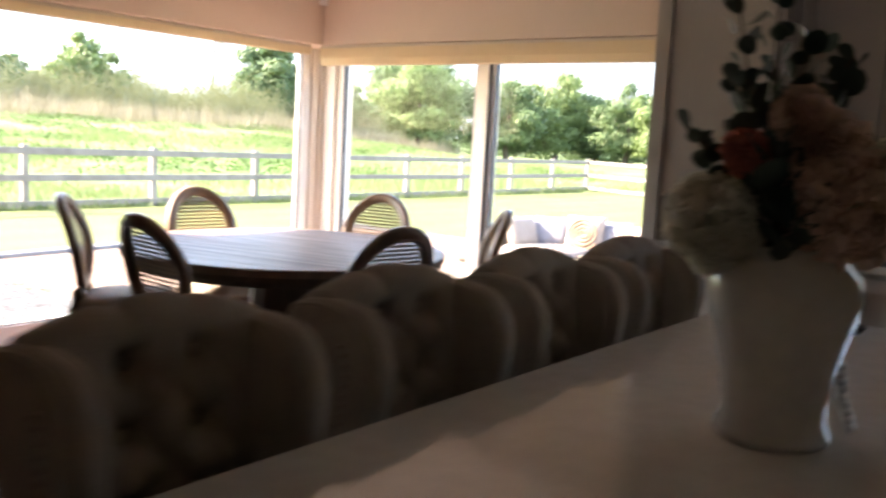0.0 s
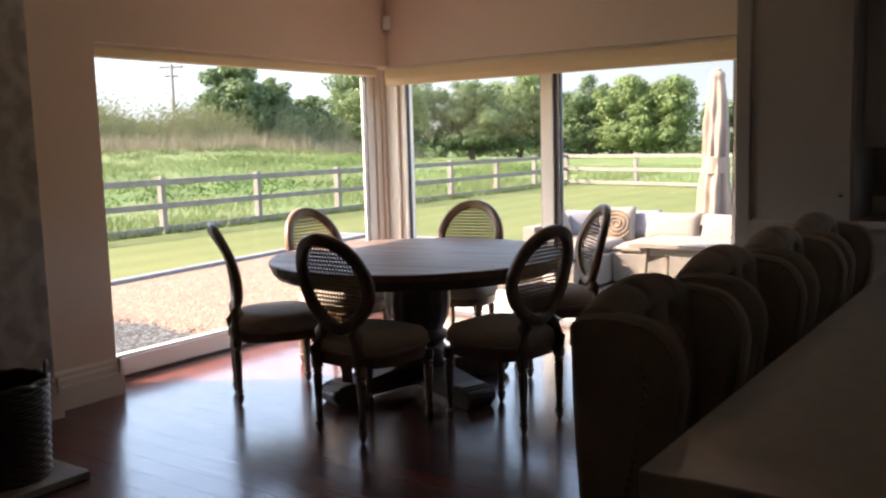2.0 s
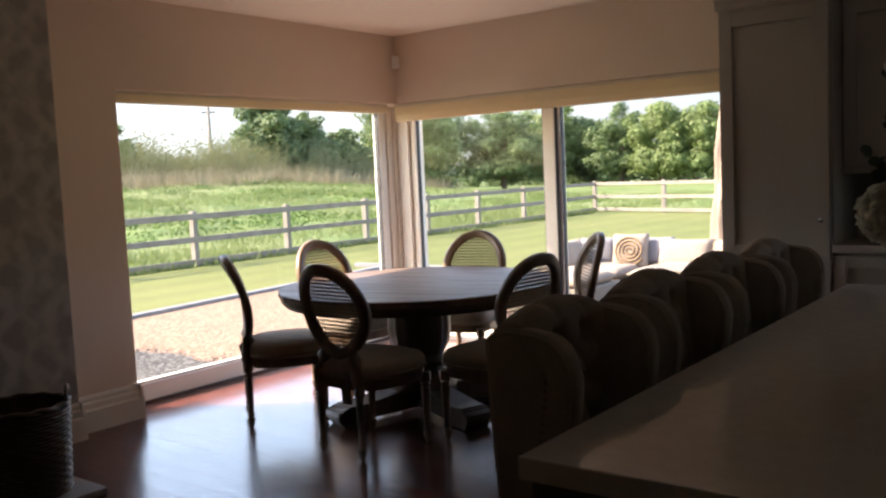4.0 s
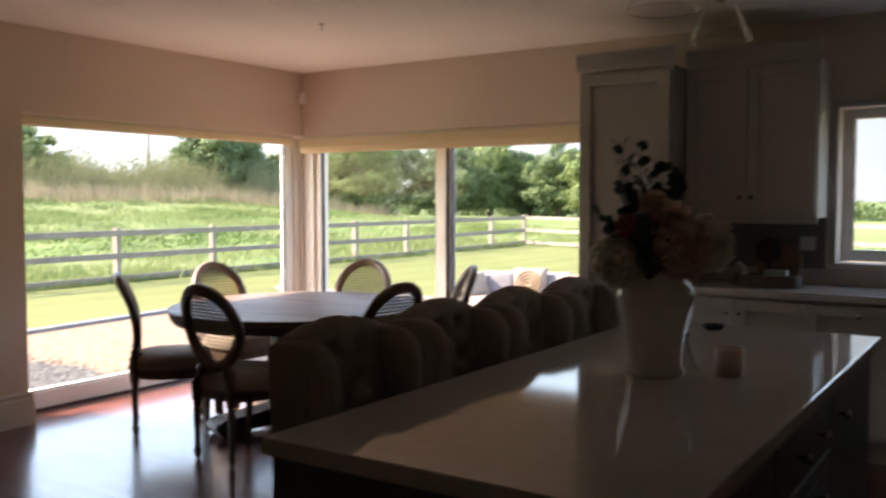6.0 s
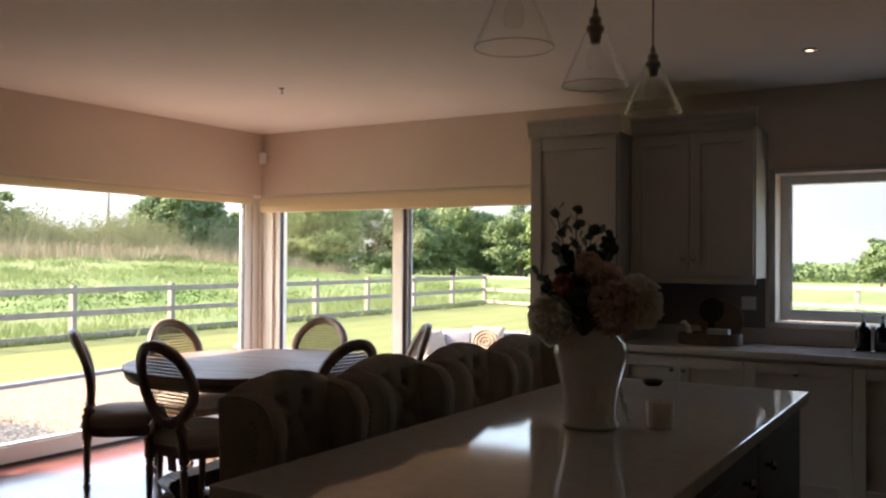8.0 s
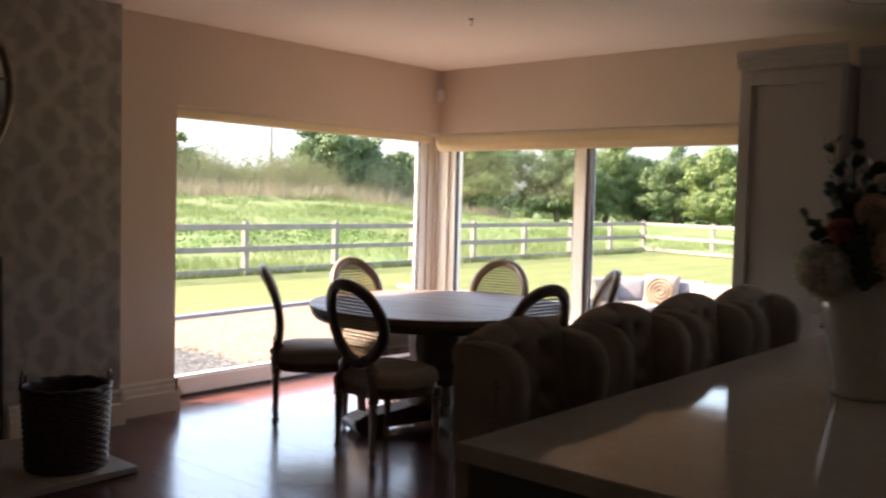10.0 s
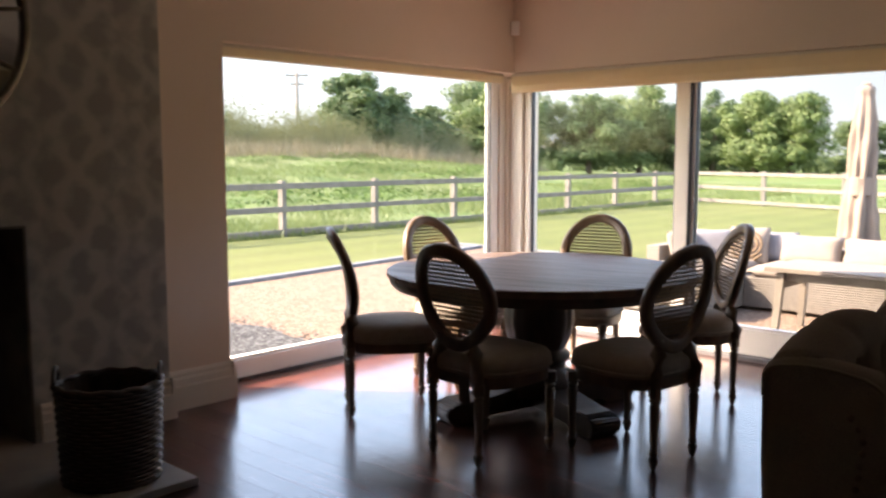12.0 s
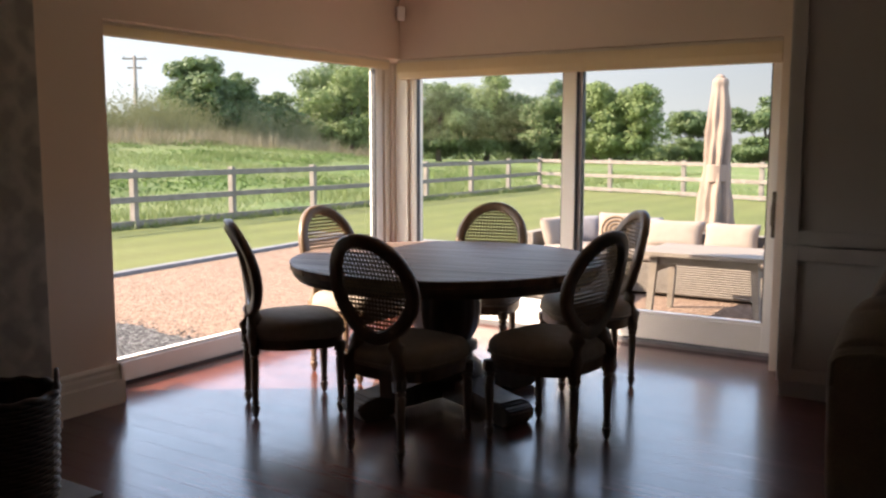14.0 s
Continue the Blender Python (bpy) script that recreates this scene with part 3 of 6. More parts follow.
part("pedestal", lathe([(0.30, 0.70), (0.30, 0.665), (0.165, 0.66), (0.15, 0.635), (0.168, 0.605), (0.180, 0.56), (0.182, 0.48), (0.168, 0.40), (0.145, 0.345), (0.138, 0.33), (0.168, 0.312), (0.168, 0.28),
                        (0.140, 0.268), (0.150, 0.235), (0.19, 0.20), (0.205, 0.16), (0.205, 0.10)], 48, None, lambda a, z: 1 + (0.035 * math.cos(16 * a) if 0.36 < z < 0.61 else 0)), M_TABLEDARK, table, smooth=True)
for q in range(4):
    outline = [(0.02, 0.035), (0.02, 0.155), (0.16, 0.155), (0.30, 0.130), (0.44, 0.112), (0.535, 0.112), (0.545, 0.095), (0.585, 0.090), (0.60, 0.075), (0.60, 0.045), (0.575, 0.03), (0.565, 0.0), (0.40, 0.0), (0.38, 0.035)]
    bm = bmesh.new()
    add_extrude(bm, outline, "y", -0.085, 0.085)
    bmesh.ops.bevel(bm, geom=bm.edges[:], offset=0.008, segments=2, affect="EDGES")
    bmesh.ops.transform(bm, matrix=Matrix.Rotation(radians(-34 + 90 * q), 4, "Z"), verts=bm.verts)
    part("foot", bm, M_TABLEDARK, table)


# ---- kitchen island ----
IX0, IX1, IY0, IY1 = -0.17, 0.745, 0.80, 3.06
ITOP = 0.915
island = thing("kitchen_island", pose(0, 0, 0), "dark green-grey painted kitchen island with drawers", "island")
CX0 = IX0 + 0.24
part("carcass", box(CX0, IY0 + 0.03, 0.10, IX1 - 0.045, IY1 - 0.03, ITOP - 0.04, 0.002), M_ISLCAB, island)
part("plinth", box(CX0 + 0.03, IY0 + 0.07, 0.0, IX1 - 0.10, IY1 - 0.07, 0.10), M_ISLCAB, island)
part("end_panel", box(IX0 + 0.02, IY0 + 0.012, 0.0, IX1 - 0.03, IY0 + 0.03, ITOP - 0.04, 0.002), M_ISLCAB, island)
part("end_panel", box(IX0 + 0.02, IY1 - 0.03, 0.0, IX1 - 0.03, IY1 - 0.012, ITOP - 0.04, 0.002), M_ISLCAB, island)
ya = IY0 + 0.05
for width, rows in ((0.70, (0.17, 0.26, 0.30)), (0.70, (0.17, 0.26, 0.30)), (0.72, (0.74,))):
    z = ITOP - 0.055
    for h in rows:
        d = part("drawer_front" if h < 0.5 else "door", box(IX1 - 0.044, ya + 0.003, z - h + 0.004, IX1 - 0.024, ya + width - 0.003, z, 0.003), M_ISLCAB, island)
        part("panel_moulding", box(IX1 - 0.0239, ya + 0.05, z - h + 0.05, IX1 - 0.0225, ya + width - 0.05, z - 0.045, 0.0), M_ISLCAB, d)
        for dy in ((-0.13, 0.13) if h < 0.5 else (-0.27,)):
            my = ya + width / 2 + dy
            part("knob", lathe([(0.006, 0), (0.006, 0.018), (0.014, 0.022), (0.016, 0.03), (0.010, 0.036)], 14, Matrix.Translation((IX1 - 0.024, my, z - min(h / 2, 0.09))) @ Matrix.Rotation(math.pi / 2, 4, "Y")), M_METAL, d, "polished nickel knob", smooth=True)
        z -= h + 0.004
    ya += width + 0.005
top = tagged(part("island_worktop", box(IX0, IY0, ITOP - 0.04, IX1, IY1, ITOP, 0.004), M_QUARTZ), "polished pale quartz worktop on the island", "worktop")


# ---- winged tufted stools ----
def build_stool(m):
    """Local axes: the back faces -x, the wings point to +x, width along y; the origin is on the floor below the middle of the seat."""
    s = thing("bar_stool", m, "winged taupe linen bar stool with buttoned back and studs", "bar stool", "stools along the island")
    W, WING, LOW = 0.205, 0.030, 0.56
    BUTTON_Y, BUTTON_D = (-0.058, 0.058), (0.072, 0.172, 0.272)

    def crest(y):
        return 1.112 - 0.046 * (abs(y) / W) ** 2.0

    def fold(y):
        return max(math.exp(-((y - e) / 0.013) ** 2) for e in BUTTON_Y)

    def lean(z):
        """The back stands a little further forward towards the seat."""
        return 0.03 * max(0.0, (0.98 - z) / 0.42) ** 1.5

    # padded back: outer face, rolled crest, buttoned inner face
    ys = [(-W + WING) + 2 * (W - WING) * i / 56 for i in range(57)]
    bm = bmesh.new()
    cols = []
    for y in ys:
        top = crest(y) - 0.009 * fold(y)
        edge = min(1.0, (W - WING - abs(y)) / 0.035)
        puffed = 1 - (1 - edge) ** 2
        col = [(-0.012 + lean(z), z) for z in (LOW, 0.66, 0.76, 0.86, 0.94, 1.0)]
        for a in range(0, 181, 15):
            ca, sa = math.cos(radians(180 - a)), math.sin(radians(180 - a))
            col.append((0.036 + 0.048 * ca, top - 0.042 + 0.042 * sa))
        for q in range(1, 45):
            d = 0.042 + (top - LOW - 0.042) * q / 44
            x = 0.084 + 0.016 * math.sin(min(1.0, (d - 0.042) / 0.2) * math.pi / 2) + lean(top - d)
            pit = max(math.exp(-((y - e) ** 2 + (d - b) ** 2) / 0.00042) for e in BUTTON_Y for b in BUTTON_D)
            if d < BUTTON_D[0]:
                crease = fold(y)
            else:
                row = (d - BUTTON_D[0]) / 0.1
                g = (row - math.floor(row))
                slant = 0.058 * 2 * min(g, 1 - g)
                crease = max(math.exp(-((y - e - sg * slant) / 0.009) ** 2) for e in BUTTON_Y for sg in (-1, 1)) if row < 2.6 else 0.0
            col.append((x - 0.042 * pit - 0.012 * crease - 0.020 * (1 - puffed), top - d))
        cols.append([bm.verts.new((x, y, z)) for x, z in col])
    for a, b in zip(cols, cols[1:]):
        for q in range(len(a) - 1):
            bm.faces.new((a[q], a[q + 1], b[q + 1], b[q]))
        bm.faces.new((a[-1], a[0], b[0], b[-1]))
    bm.faces.new(cols[0])
    bm.faces.new(list(reversed(cols[-1])))
    shell = part("buttoned_back", bm, M_STOOL, s, smooth=True)
    for e in BUTTON_Y:
        for b in BUTTON_D:
            bm = bmesh.new()
            z = crest(e) - 0.009 - b
            bmesh.ops.create_uvsphere(bm, u_segments=10, v_segments=6, radius=0.011, matrix=Matrix.Translation((0.060 + lean(z), e, z)) @ Matrix.Diagonal((0.6, 1, 1, 1)))
            part("button", bm, M_STOOL, shell, smooth=True)

    # wings: padded slabs with a round shoulder and a front edge that draws in towards the seat
    def front(z):
        return 0.196 - 0.080 * max(0.0, (0.955 - z) / 0.395) ** 1.2
    outline = [(lean(LOW) - 0.012, LOW), (lean(0.7) - 0.012, 0.70), (lean(0.82) - 0.012, 0.82), (lean(0.92) - 0.012, 0.92), (-0.012, 1.012), (-0.012, 1.044), (-0.004, 1.058), (0.014, 1.065)]
    outline += [(0.045, 1.070), (0.075, 1.071), (0.098, 1.069)]
    for a in range(75, -1, -12):
        outline.append((0.110 + 0.086 * math.cos(radians(a)), 0.963 + 0.104 * math.sin(radians(a))))
    rim_from = len(outline)
    outline += [(front(z), z) for z in (0.92, 0.88, 0.84, 0.79, 0.74, 0.69, 0.64, 0.60, LOW)]

    def inset(k, d):
        """The outline drawn in by d metres at its k-th point."""
        n = len(outline)
        a, b = Vector(outline[k - 1]), Vector(outline[(k + 1) % n])
        t = (b - a).normalized()
        return Vector(outline[k]) + Vector((t.y, -t.x)) * d
    for sy in (-1, 1):
        bm = bmesh.new()
        rings = []
        for off, d in ((0.0295, 0.10), (0.0290, 0.045), (0.0275, 0.018), (0.024, 0.006), (0.012, 0.0), (-0.010, 0.0), (-0.022, 0.005), (-0.030, 0.018), (-0.037, 0.045), (-0.040, 0.085)):
            ring = []
            for k in range(len(outline)):
                p = inset(k, min(d, 0.018))
                if d > 0.018:
                    p = p.lerp(Vector((0.105, 0.80)), (d - 0.018) * 3.2)
                ring.append(bm.verts.new((p.x, sy * (W - WING + off), max(p.y, LOW))))
            rings.append(ring)
        n = len(outline)
        for a, b in zip(rings, rings[1:]):
            for q in range(n):
                w = (q + 1) % n
                bm.faces.new((a[q], a[w], b[w], b[q]))
        for ring in (rings[0], rings[-1]):
            mid = bm.verts.new(sum((v.co for v in ring), Vector()) / n)
            for q in range(n):
                bm.faces.new((ring[q], ring[(q + 1) % n], mid))
        wing = part("wing", bm, M_STOOL, s, smooth=True)
        for off in (0.0262, -0.0275):
            pts = []
            for k in range(4, n):
                p = inset(k, 0.007)
                pts.append((p.x, sy * (W - WING + off), p.y))
            part("piping", tube(pts, 0.0030, 6), M_STOOLPIPE, wing, "pale linen piping", smooth=True)
        bm = bmesh.new()
        line = [inset(k, 0.062) for k in range(rim_from - 6, n - 1)]
        total = sum((b - a).length for a, b in zip(line, line[1:]))
        gone, k = 0.0, 0
        for q in range(int(total / 0.017)):
            want = q * 0.017
            while k < len(line) - 2 and gone + (line[k + 1] - line[k]).length < want:
                gone += (line[k + 1] - line[k]).length
                k += 1
            p = line[k].lerp(line[k + 1], (want - gone) / (line[k + 1] - line[k]).length)
            bmesh.ops.create_icosphere(bm, subdivisions=1, radius=0.0055, matrix=Matrix.Translation((p.x, sy * (W + 0.0), p.y)))
        part("stud_trim", bm, M_STUD, wing, "row of antique metal studs")
    bm = cushion_mesh(0.36, 0.34, 0.14, 0.35)
    bmesh.ops.transform(bm, matrix=Matrix.Translation((0.215, 0, 0.66)), verts=bm.verts)
    part("seat", bm, M_STOOL, s, smooth=True)
    part("seat_frame", box(0.03, -0.17, 0.53, 0.40, 0.17, 0.615, 0.01), M_STOOL, s)
    for x, y in ((0.06, -0.15), (0.06, 0.15), (0.37, -0.15), (0.37, 0.15)):
        part("leg", lathe([(0.014, 0), (0.018, 0.02), (0.025, 0.5), (0.025, 0.54)], 12, pose(x, y, 0)), M_CHAIRWOOD, s)
    part("foot_rail", tube([(0.37, -0.15, 0.2), (0.37, 0.15, 0.2)], 0.012), M_CHAIRWOOD, s)
    return s


SX = -0.405
stool = build_stool(pose(SX + 0.01, 1.255, 0))
for y in (1.765, 2.25, 2.735):
    copy_thing(stool, pose(SX, y, 0))


# ---- kitchen run along the north wall ----
def shaker_door(name, x0, z0, x1, z1, y, parent, knob=None, stile=0.065):
    d = part(name, box(x0 + 0.002, y, z0 + 0.002, x1 - 0.002, y + 0.012, z1 - 0.002), M_CAB, parent)
    bm = bmesh.new()
    add_box(bm, x0 + 0.002, y - 0.018, z0 + 0.002, x0 + stile, y, z1 - 0.002, 0.0025)
    add_box(bm, x1 - stile, y - 0.018, z0 + 0.002, x1 - 0.002, y, z1 - 0.002, 0.0025)
    add_box(bm, x0 + stile, y - 0.0175, z0 + 0.002, x1 - stile, y, z0 + stile, 0.0025)
    add_box(bm, x0 + stile, y - 0.0175, z1 - stile, x1 - stile, y, z1 - 0.002, 0.0025)
    part("door_frame", bm, M_CAB, d)
    if knob:
        part("knob", lathe([(0.006, 0), (0.006, 0.018), (0.013, 0.022), (0.015, 0.03), (0.009, 0.036)], 14, Matrix.Translation((knob[0], y - 0.018, knob[1])) @ Matrix.Rotation(math.pi / 2, 4, "X")), M_METAL, d, "polished nickel knob", smooth=True)
    return d


CORNICE = [(0.0, 0.0), (-0.012, 0.0), (-0.012, 0.025), (-0.022, 0.05), (-0.022, 0.06), (-0.034, 0.09), (-0.034, 0.105), (0.0, 0.105)]


def cornice(parent, x0, x1, yf, z0, scale=1.0):
    bm = extrude([(yf + u * scale, z0 + v * scale) for u, v in CORNICE], "x", x0 - 0.012, x1 + 0.012)
    part("cornice", bm, M_CAB, parent)


TALL0, TALL1, TF = -1.19, -0.585, 4.585
t = thing("larder_cabinet", pose(0, 0, 0), "tall pale grey painted larder cabinet with panelled doors", "cabinet")
part("body", box(TALL0, TF + 0.014, 0.09, TALL1, YN - 0.003, 2.225, 0.002), M_CAB, t)
part("plinth", box(TALL0 + 0.01, TF + 0.05, 0.0, TALL1, YN - 0.003, 0.09), M_CAB, t)
shaker_door("upper_door", TALL0 + 0.01, 0.83, TALL1 - 0.01, 2.20, TF, t, (TALL1 - 0.05, 1.05), 0.075)
shaker_door("lower_door", TALL0 + 0.01, 0.10, TALL1 - 0.01, 0.825, TF, t, (TALL1 - 0.05, 0.76), 0.075)
cornice(t, TALL0, TALL1, TF, 2.225)
t = thing("wall_cabinet", pose(0, 0, 0), "pale grey painted double wall cabinet with knobs", "cabinet")
WF = 4.80
part("body", box(-0.583, WF + 0.014, 1.32, 0.185, YN - 0.003, 2.225, 0.002), M_CAB, t)
shaker_door("door", -0.575, 1.335, -0.205, 2.205, WF, t, (-0.235, 1.44))
shaker_door("door", -0.203, 1.335, 0.177, 2.205, WF, t, (-0.172, 1.44))
cornice(t, -0.565, 0.185, WF, 2.225)
part("pelmet", box(-0.583, WF, 1.285, 0.185, WF + 0.02, 1.318, 0.003), M_CAB, t)

BF = 4.60
xs = [-0.583, -0.205, 0.165, 0.735, 1.30, 1.86]
groups = [("base_cabinet", xs[0], xs[2], 2), ("base_cabinet", xs[2], xs[3], 1), ("base_cabinet", xs[3], xs[4], 1), ("base_cabinet", xs[4], xs[5], 1)]
for name, a, b, n in groups:
    t = thing(name, pose(0, 0, 0), "pale grey painted base cabinet under the worktop", "cabinet", "base cabinets in the kitchen run")
    part("body", box(a + 0.001, BF + 0.014, 0.12, b - 0.001, YN - 0.003, 0.87), M_CAB, t)
    part("plinth", box(a + 0.001, BF + 0.05, 0.0, b - 0.001, YN - 0.003, 0.12), M_CAB, t)
    w = (b - a) / n
    for k in range(n):
        kx = (a + w * k + (w - 0.035 if k == 0 else 0.035)) if n == 2 else (a + b) / 2
        shaker_door("door", a + w * k, 0.13, a + w * (k + 1), 0.855, BF, t, (kx, 0.80 if n == 1 else 0.78))
tagged(part("kitchen_worktop", box(-0.583, BF - 0.03, 0.872, 1.90, YN - 0.012, 0.912, 0.003), M_QUARTZ), "polished pale quartz worktop along the wall", "worktop")
tagged(part("upstand", box(-0.583, YN - 0.012, 0.912, 1.90, YN, 1.005, 0.002), M_QUARTZ), "pale quartz upstand behind the worktop", "upstand", kind="structure")
M_SPLASH = material("grey_splashback", (0.24, 0.22, 0.20), 0.3, colour2=(0.21, 0.19, 0.175), scale=4)
structure("splashback", box(-0.583, YN - 0.008, 1.006, KW0 - 0.062, YN - 0.001, 1.319), M_SPLASH, "dark grey splashback below the wall cabinet", "splashback")


# ---- chimney breast, stove, hearth, basket, mirror ----
M_PAPER = bpy.data.materials.new("damask_wallpaper")
M_PAPER.use_nodes = True
nt = M_PAPER.node_tree
co = nt.nodes.new("ShaderNodeTexCoord")
sep = nt.nodes.new("ShaderNodeSeparateXYZ")
nt.links.new(co.outputs["Object"], sep.inputs[0])


def calc(op, a, b=0.0):
    n = nt.nodes.new("ShaderNodeMath")
    n.operation = op
    for k, v in enumerate((a, b)):
        if isinstance(v, (int, float)):
            n.inputs[k].default_value = v
        else:
            nt.links.new(v, n.inputs[k])
    return n.outputs[0]


warp = nt.nodes.new("ShaderNodeTexNoise")
warp.inputs["Scale"].default_value = 16.0
warp.inputs["Detail"].default_value = 6.0
nt.links.new(co.outputs["Object"], warp.inputs["Vector"])
wv = calc("MULTIPLY", calc("SUBTRACT", warp.outputs[0], 0.5), 2.4)
py = calc("MULTIPLY", sep.outputs["Y"], 2 * math.pi / 0.53)
pz = calc("MULTIPLY", sep.outputs["Z"], 2 * math.pi / 0.64)
bend = calc("MULTIPLY", calc("SINE", pz), 1.15)
v1, v2 = calc("COSINE", calc("ADD", py, bend)), calc("COSINE", calc("SUBTRACT", py, bend))
lattice = calc("SUBTRACT", 1.0, calc("MULTIPLY", calc("ABSOLUTE", calc("MULTIPLY", v1, v2)), 2.4))
ogee = calc("ADD", lattice, calc("MULTIPLY", calc("COSINE", calc("MULTIPLY", py, 2.0)), calc("MULTIPLY", calc("COSINE", calc("MULTIPLY", pz, 2.0)), 0.4)))
frond = calc("MULTIPLY", calc("COSINE", calc("ADD", calc("MULTIPLY", py, 3.0), calc("MULTIPLY", calc("COSINE", pz), 2.0))), calc("COSINE", calc("MULTIPLY", pz, 3.0)))
tot = calc("ADD", calc("ADD", ogee, calc("MULTIPLY", frond, 0.55)), wv)
mr = nt.nodes.new("ShaderNodeMapRange")
mr.inputs[1].default_value, mr.inputs[2].default_value = -0.45, 0.65
nt.links.new(tot, mr.inputs[0])
mx = nt.nodes.new("ShaderNodeMix")
mx.data_type = "RGBA"
mx.inputs[6].default_value, mx.inputs[7].default_value = (0.33, 0.318, 0.285, 1), (0.47, 0.45, 0.40, 1)
nt.links.new(mr.outputs[0], mx.inputs[0])
bs = nt.nodes["Principled BSDF"]
nt.links.new(mx.outputs[2], bs.inputs["Base Color"])
rr = nt.nodes.new("ShaderNodeMapRange")
rr.inputs[3].default_value, rr.inputs[4].default_value = 0.75, 0.5
nt.links.new(mr.outputs[0], rr.inputs[0])
nt.links.new(rr.outputs[0], bs.inputs["Roughness"])

bm = bmesh.new()
add_extrude(bm, [(BREAST_S, 0), (FS, 0), (FS, FZ), (FN, FZ), (FN, 0), (BREAST_N, 0), (BREAST_N, ZC), (BREAST_S, ZC)], "x", XW, XB)
structure("chimney_breast", bm, M_PAPER, "chimney breast papered in grey-green damask", "chimney breast")


# ---- garden ----
def land(x, y):
    """Height of the ground: flat by the house, a rough bank beyond the west fence."""
    z = GROUND - 0.06
    w = -13.6 - x
    if w > 0:
        fade = 1 / (1 + math.exp((y - 37 - 0.35 * w) / 5.0))
        k = min(w / 34.0, 1.0)
        z += fade * (2.0 * k * k * (3 - 2 * k) + 0.10 * min(w / 4, 1) * noise.noise(Vector((x * 0.35, y * 0.35, 0))))
    if y > 28 or w > 0.5:
        z += 0.05 * noise.noise(Vector((x * 0.8, y * 0.8, 3)))
    return z


def grass_material(name, c1, c2, c3, scale, stripes=0.0):
    m = material(name, c1, 0.9, colour2=c2, scale=scale, bump=0.02, bscale=25, grain=0.25, spec=0.2)
    nt = m.node_tree
    b = nt.nodes["Principled BSDF"]
    src = b.inputs["Base Color"].links[0].from_socket
    co = [n for n in nt.nodes if n.bl_idname == "ShaderNodeTexCoord"][0]
    n3 = nt.nodes.new("ShaderNodeTexNoise")
    n3.inputs["Scale"].default_value, n3.inputs["Detail"].default_value = 0.25, 5
    nt.links.new(co.outputs["Object"], n3.inputs["Vector"])
    r = nt.nodes.new("ShaderNodeMapRange")
    r.inputs[1].default_value, r.inputs[2].default_value = 0.42, 0.62
    nt.links.new(n3.outputs[0], r.inputs[0])
    mx = nt.nodes.new("ShaderNodeMix")
    mx.data_type = "RGBA"
    mx.inputs[7].default_value = (*c3, 1)
    nt.links.new(r.outputs[0], mx.inputs[0])
    nt.links.new(src, mx.inputs[6])
    nt.links.new(mx.outputs[2], b.inputs["Base Color"])
    return m


M_FIELD = grass_material("rough_field_grass", (0.092, 0.138, 0.034), (0.056, 0.092, 0.026), (0.112, 0.132, 0.052), 0.7)
M_LAWN = grass_material("mown_lawn", (0.088, 0.101, 0.027), (0.076, 0.089, 0.024), (0.101, 0.108, 0.034), 3.0)

# faint mowing bands
nt = M_LAWN.node_tree
bs = nt.nodes["Principled BSDF"]
src = bs.inputs["Base Color"].links[0].from_socket
co = [n for n in nt.nodes if n.bl_idname == "ShaderNodeTexCoord"][0]
wv = nt.nodes.new("ShaderNodeTexWave")
wv.bands_direction = "X"
wv.inputs["Scale"].default_value, wv.inputs["Distortion"].default_value = 0.28, 0.6
nt.links.new(co.outputs["Object"], wv.inputs["Vector"])
hs = nt.nodes.new("ShaderNodeHueSaturation")
rm = nt.nodes.new("ShaderNodeMapRange")
rm.inputs[3].default_value, rm.inputs[4].default_value = 0.93, 1.06
nt.links.new(wv.outputs[1], rm.inputs[0])
nt.links.new(rm.outputs[0], hs.inputs["Value"])
nt.links.new(src, hs.inputs["Color"])
nt.links.new(hs.outputs[0], bs.inputs["Base Color"])

bm = bmesh.new()


def steps_between(a, b, s):
    n = max(1, round((b - a) / s))
    return [a + (b - a) * i / n for i in range(n)]


gx = steps_between(-900, -140, 95) + steps_between(-140, -54, 6) + steps_between(-54, -13, 0.8) + steps_between(-13, 14, 3) + steps_between(14, 140, 18) + steps_between(140, 900, 95) + [900]
gy = steps_between(-300, -20, 40) + steps_between(-20, 45, 0.9) + steps_between(45, 140, 6) + steps_between(140, 1200, 130) + [1200]
grid = [[bm.verts.new((x, y, land(x, y))) for y in gy] for x in gx]
for a, b in zip(grid, grid[1:]):
    for j in range(len(gy) - 1):
        bm.faces.new((a[j], b[j], b[j + 1], a[j + 1]))
structure("ground", bm, M_FIELD, "rough green field rising to a bank", "field", smooth=True)


def kerb_x(y):
    return -8.62 - 0.11 * (y - 5.5)


LAWN_TOP = GROUND - 0.02
KY = 10.9
bm = bmesh.new()
rows = [-30 + 2 * i for i in range(30)]
pts = []
for y in rows:
    pts.append((bm.verts.new((-13.3 if y < 28 else -13.8, min(y, 27.4), LAWN_TOP)), bm.verts.new((kerb_x(min(y, KY)) + (0.03 if y > KY else 0.0), min(y, 27.4), LAWN_TOP))))
for a, b in zip(pts, pts[1:]):
    if (b[0].co - a[0].co).length > 0.01:
        bm.faces.new((a[0], a[1], b[1], b[0]))
far_edge = [(kerb_x(KY) + 0.02, 27.3), (-9.05, 25.6), (-5.76, 24.25), (8.7, 18.5), (20, 14)]
near_edge = [(kerb_x(KY) + 0.02, KY), (-9.0, KY), (-5.0, KY), (8.7, KY), (20, KY)]
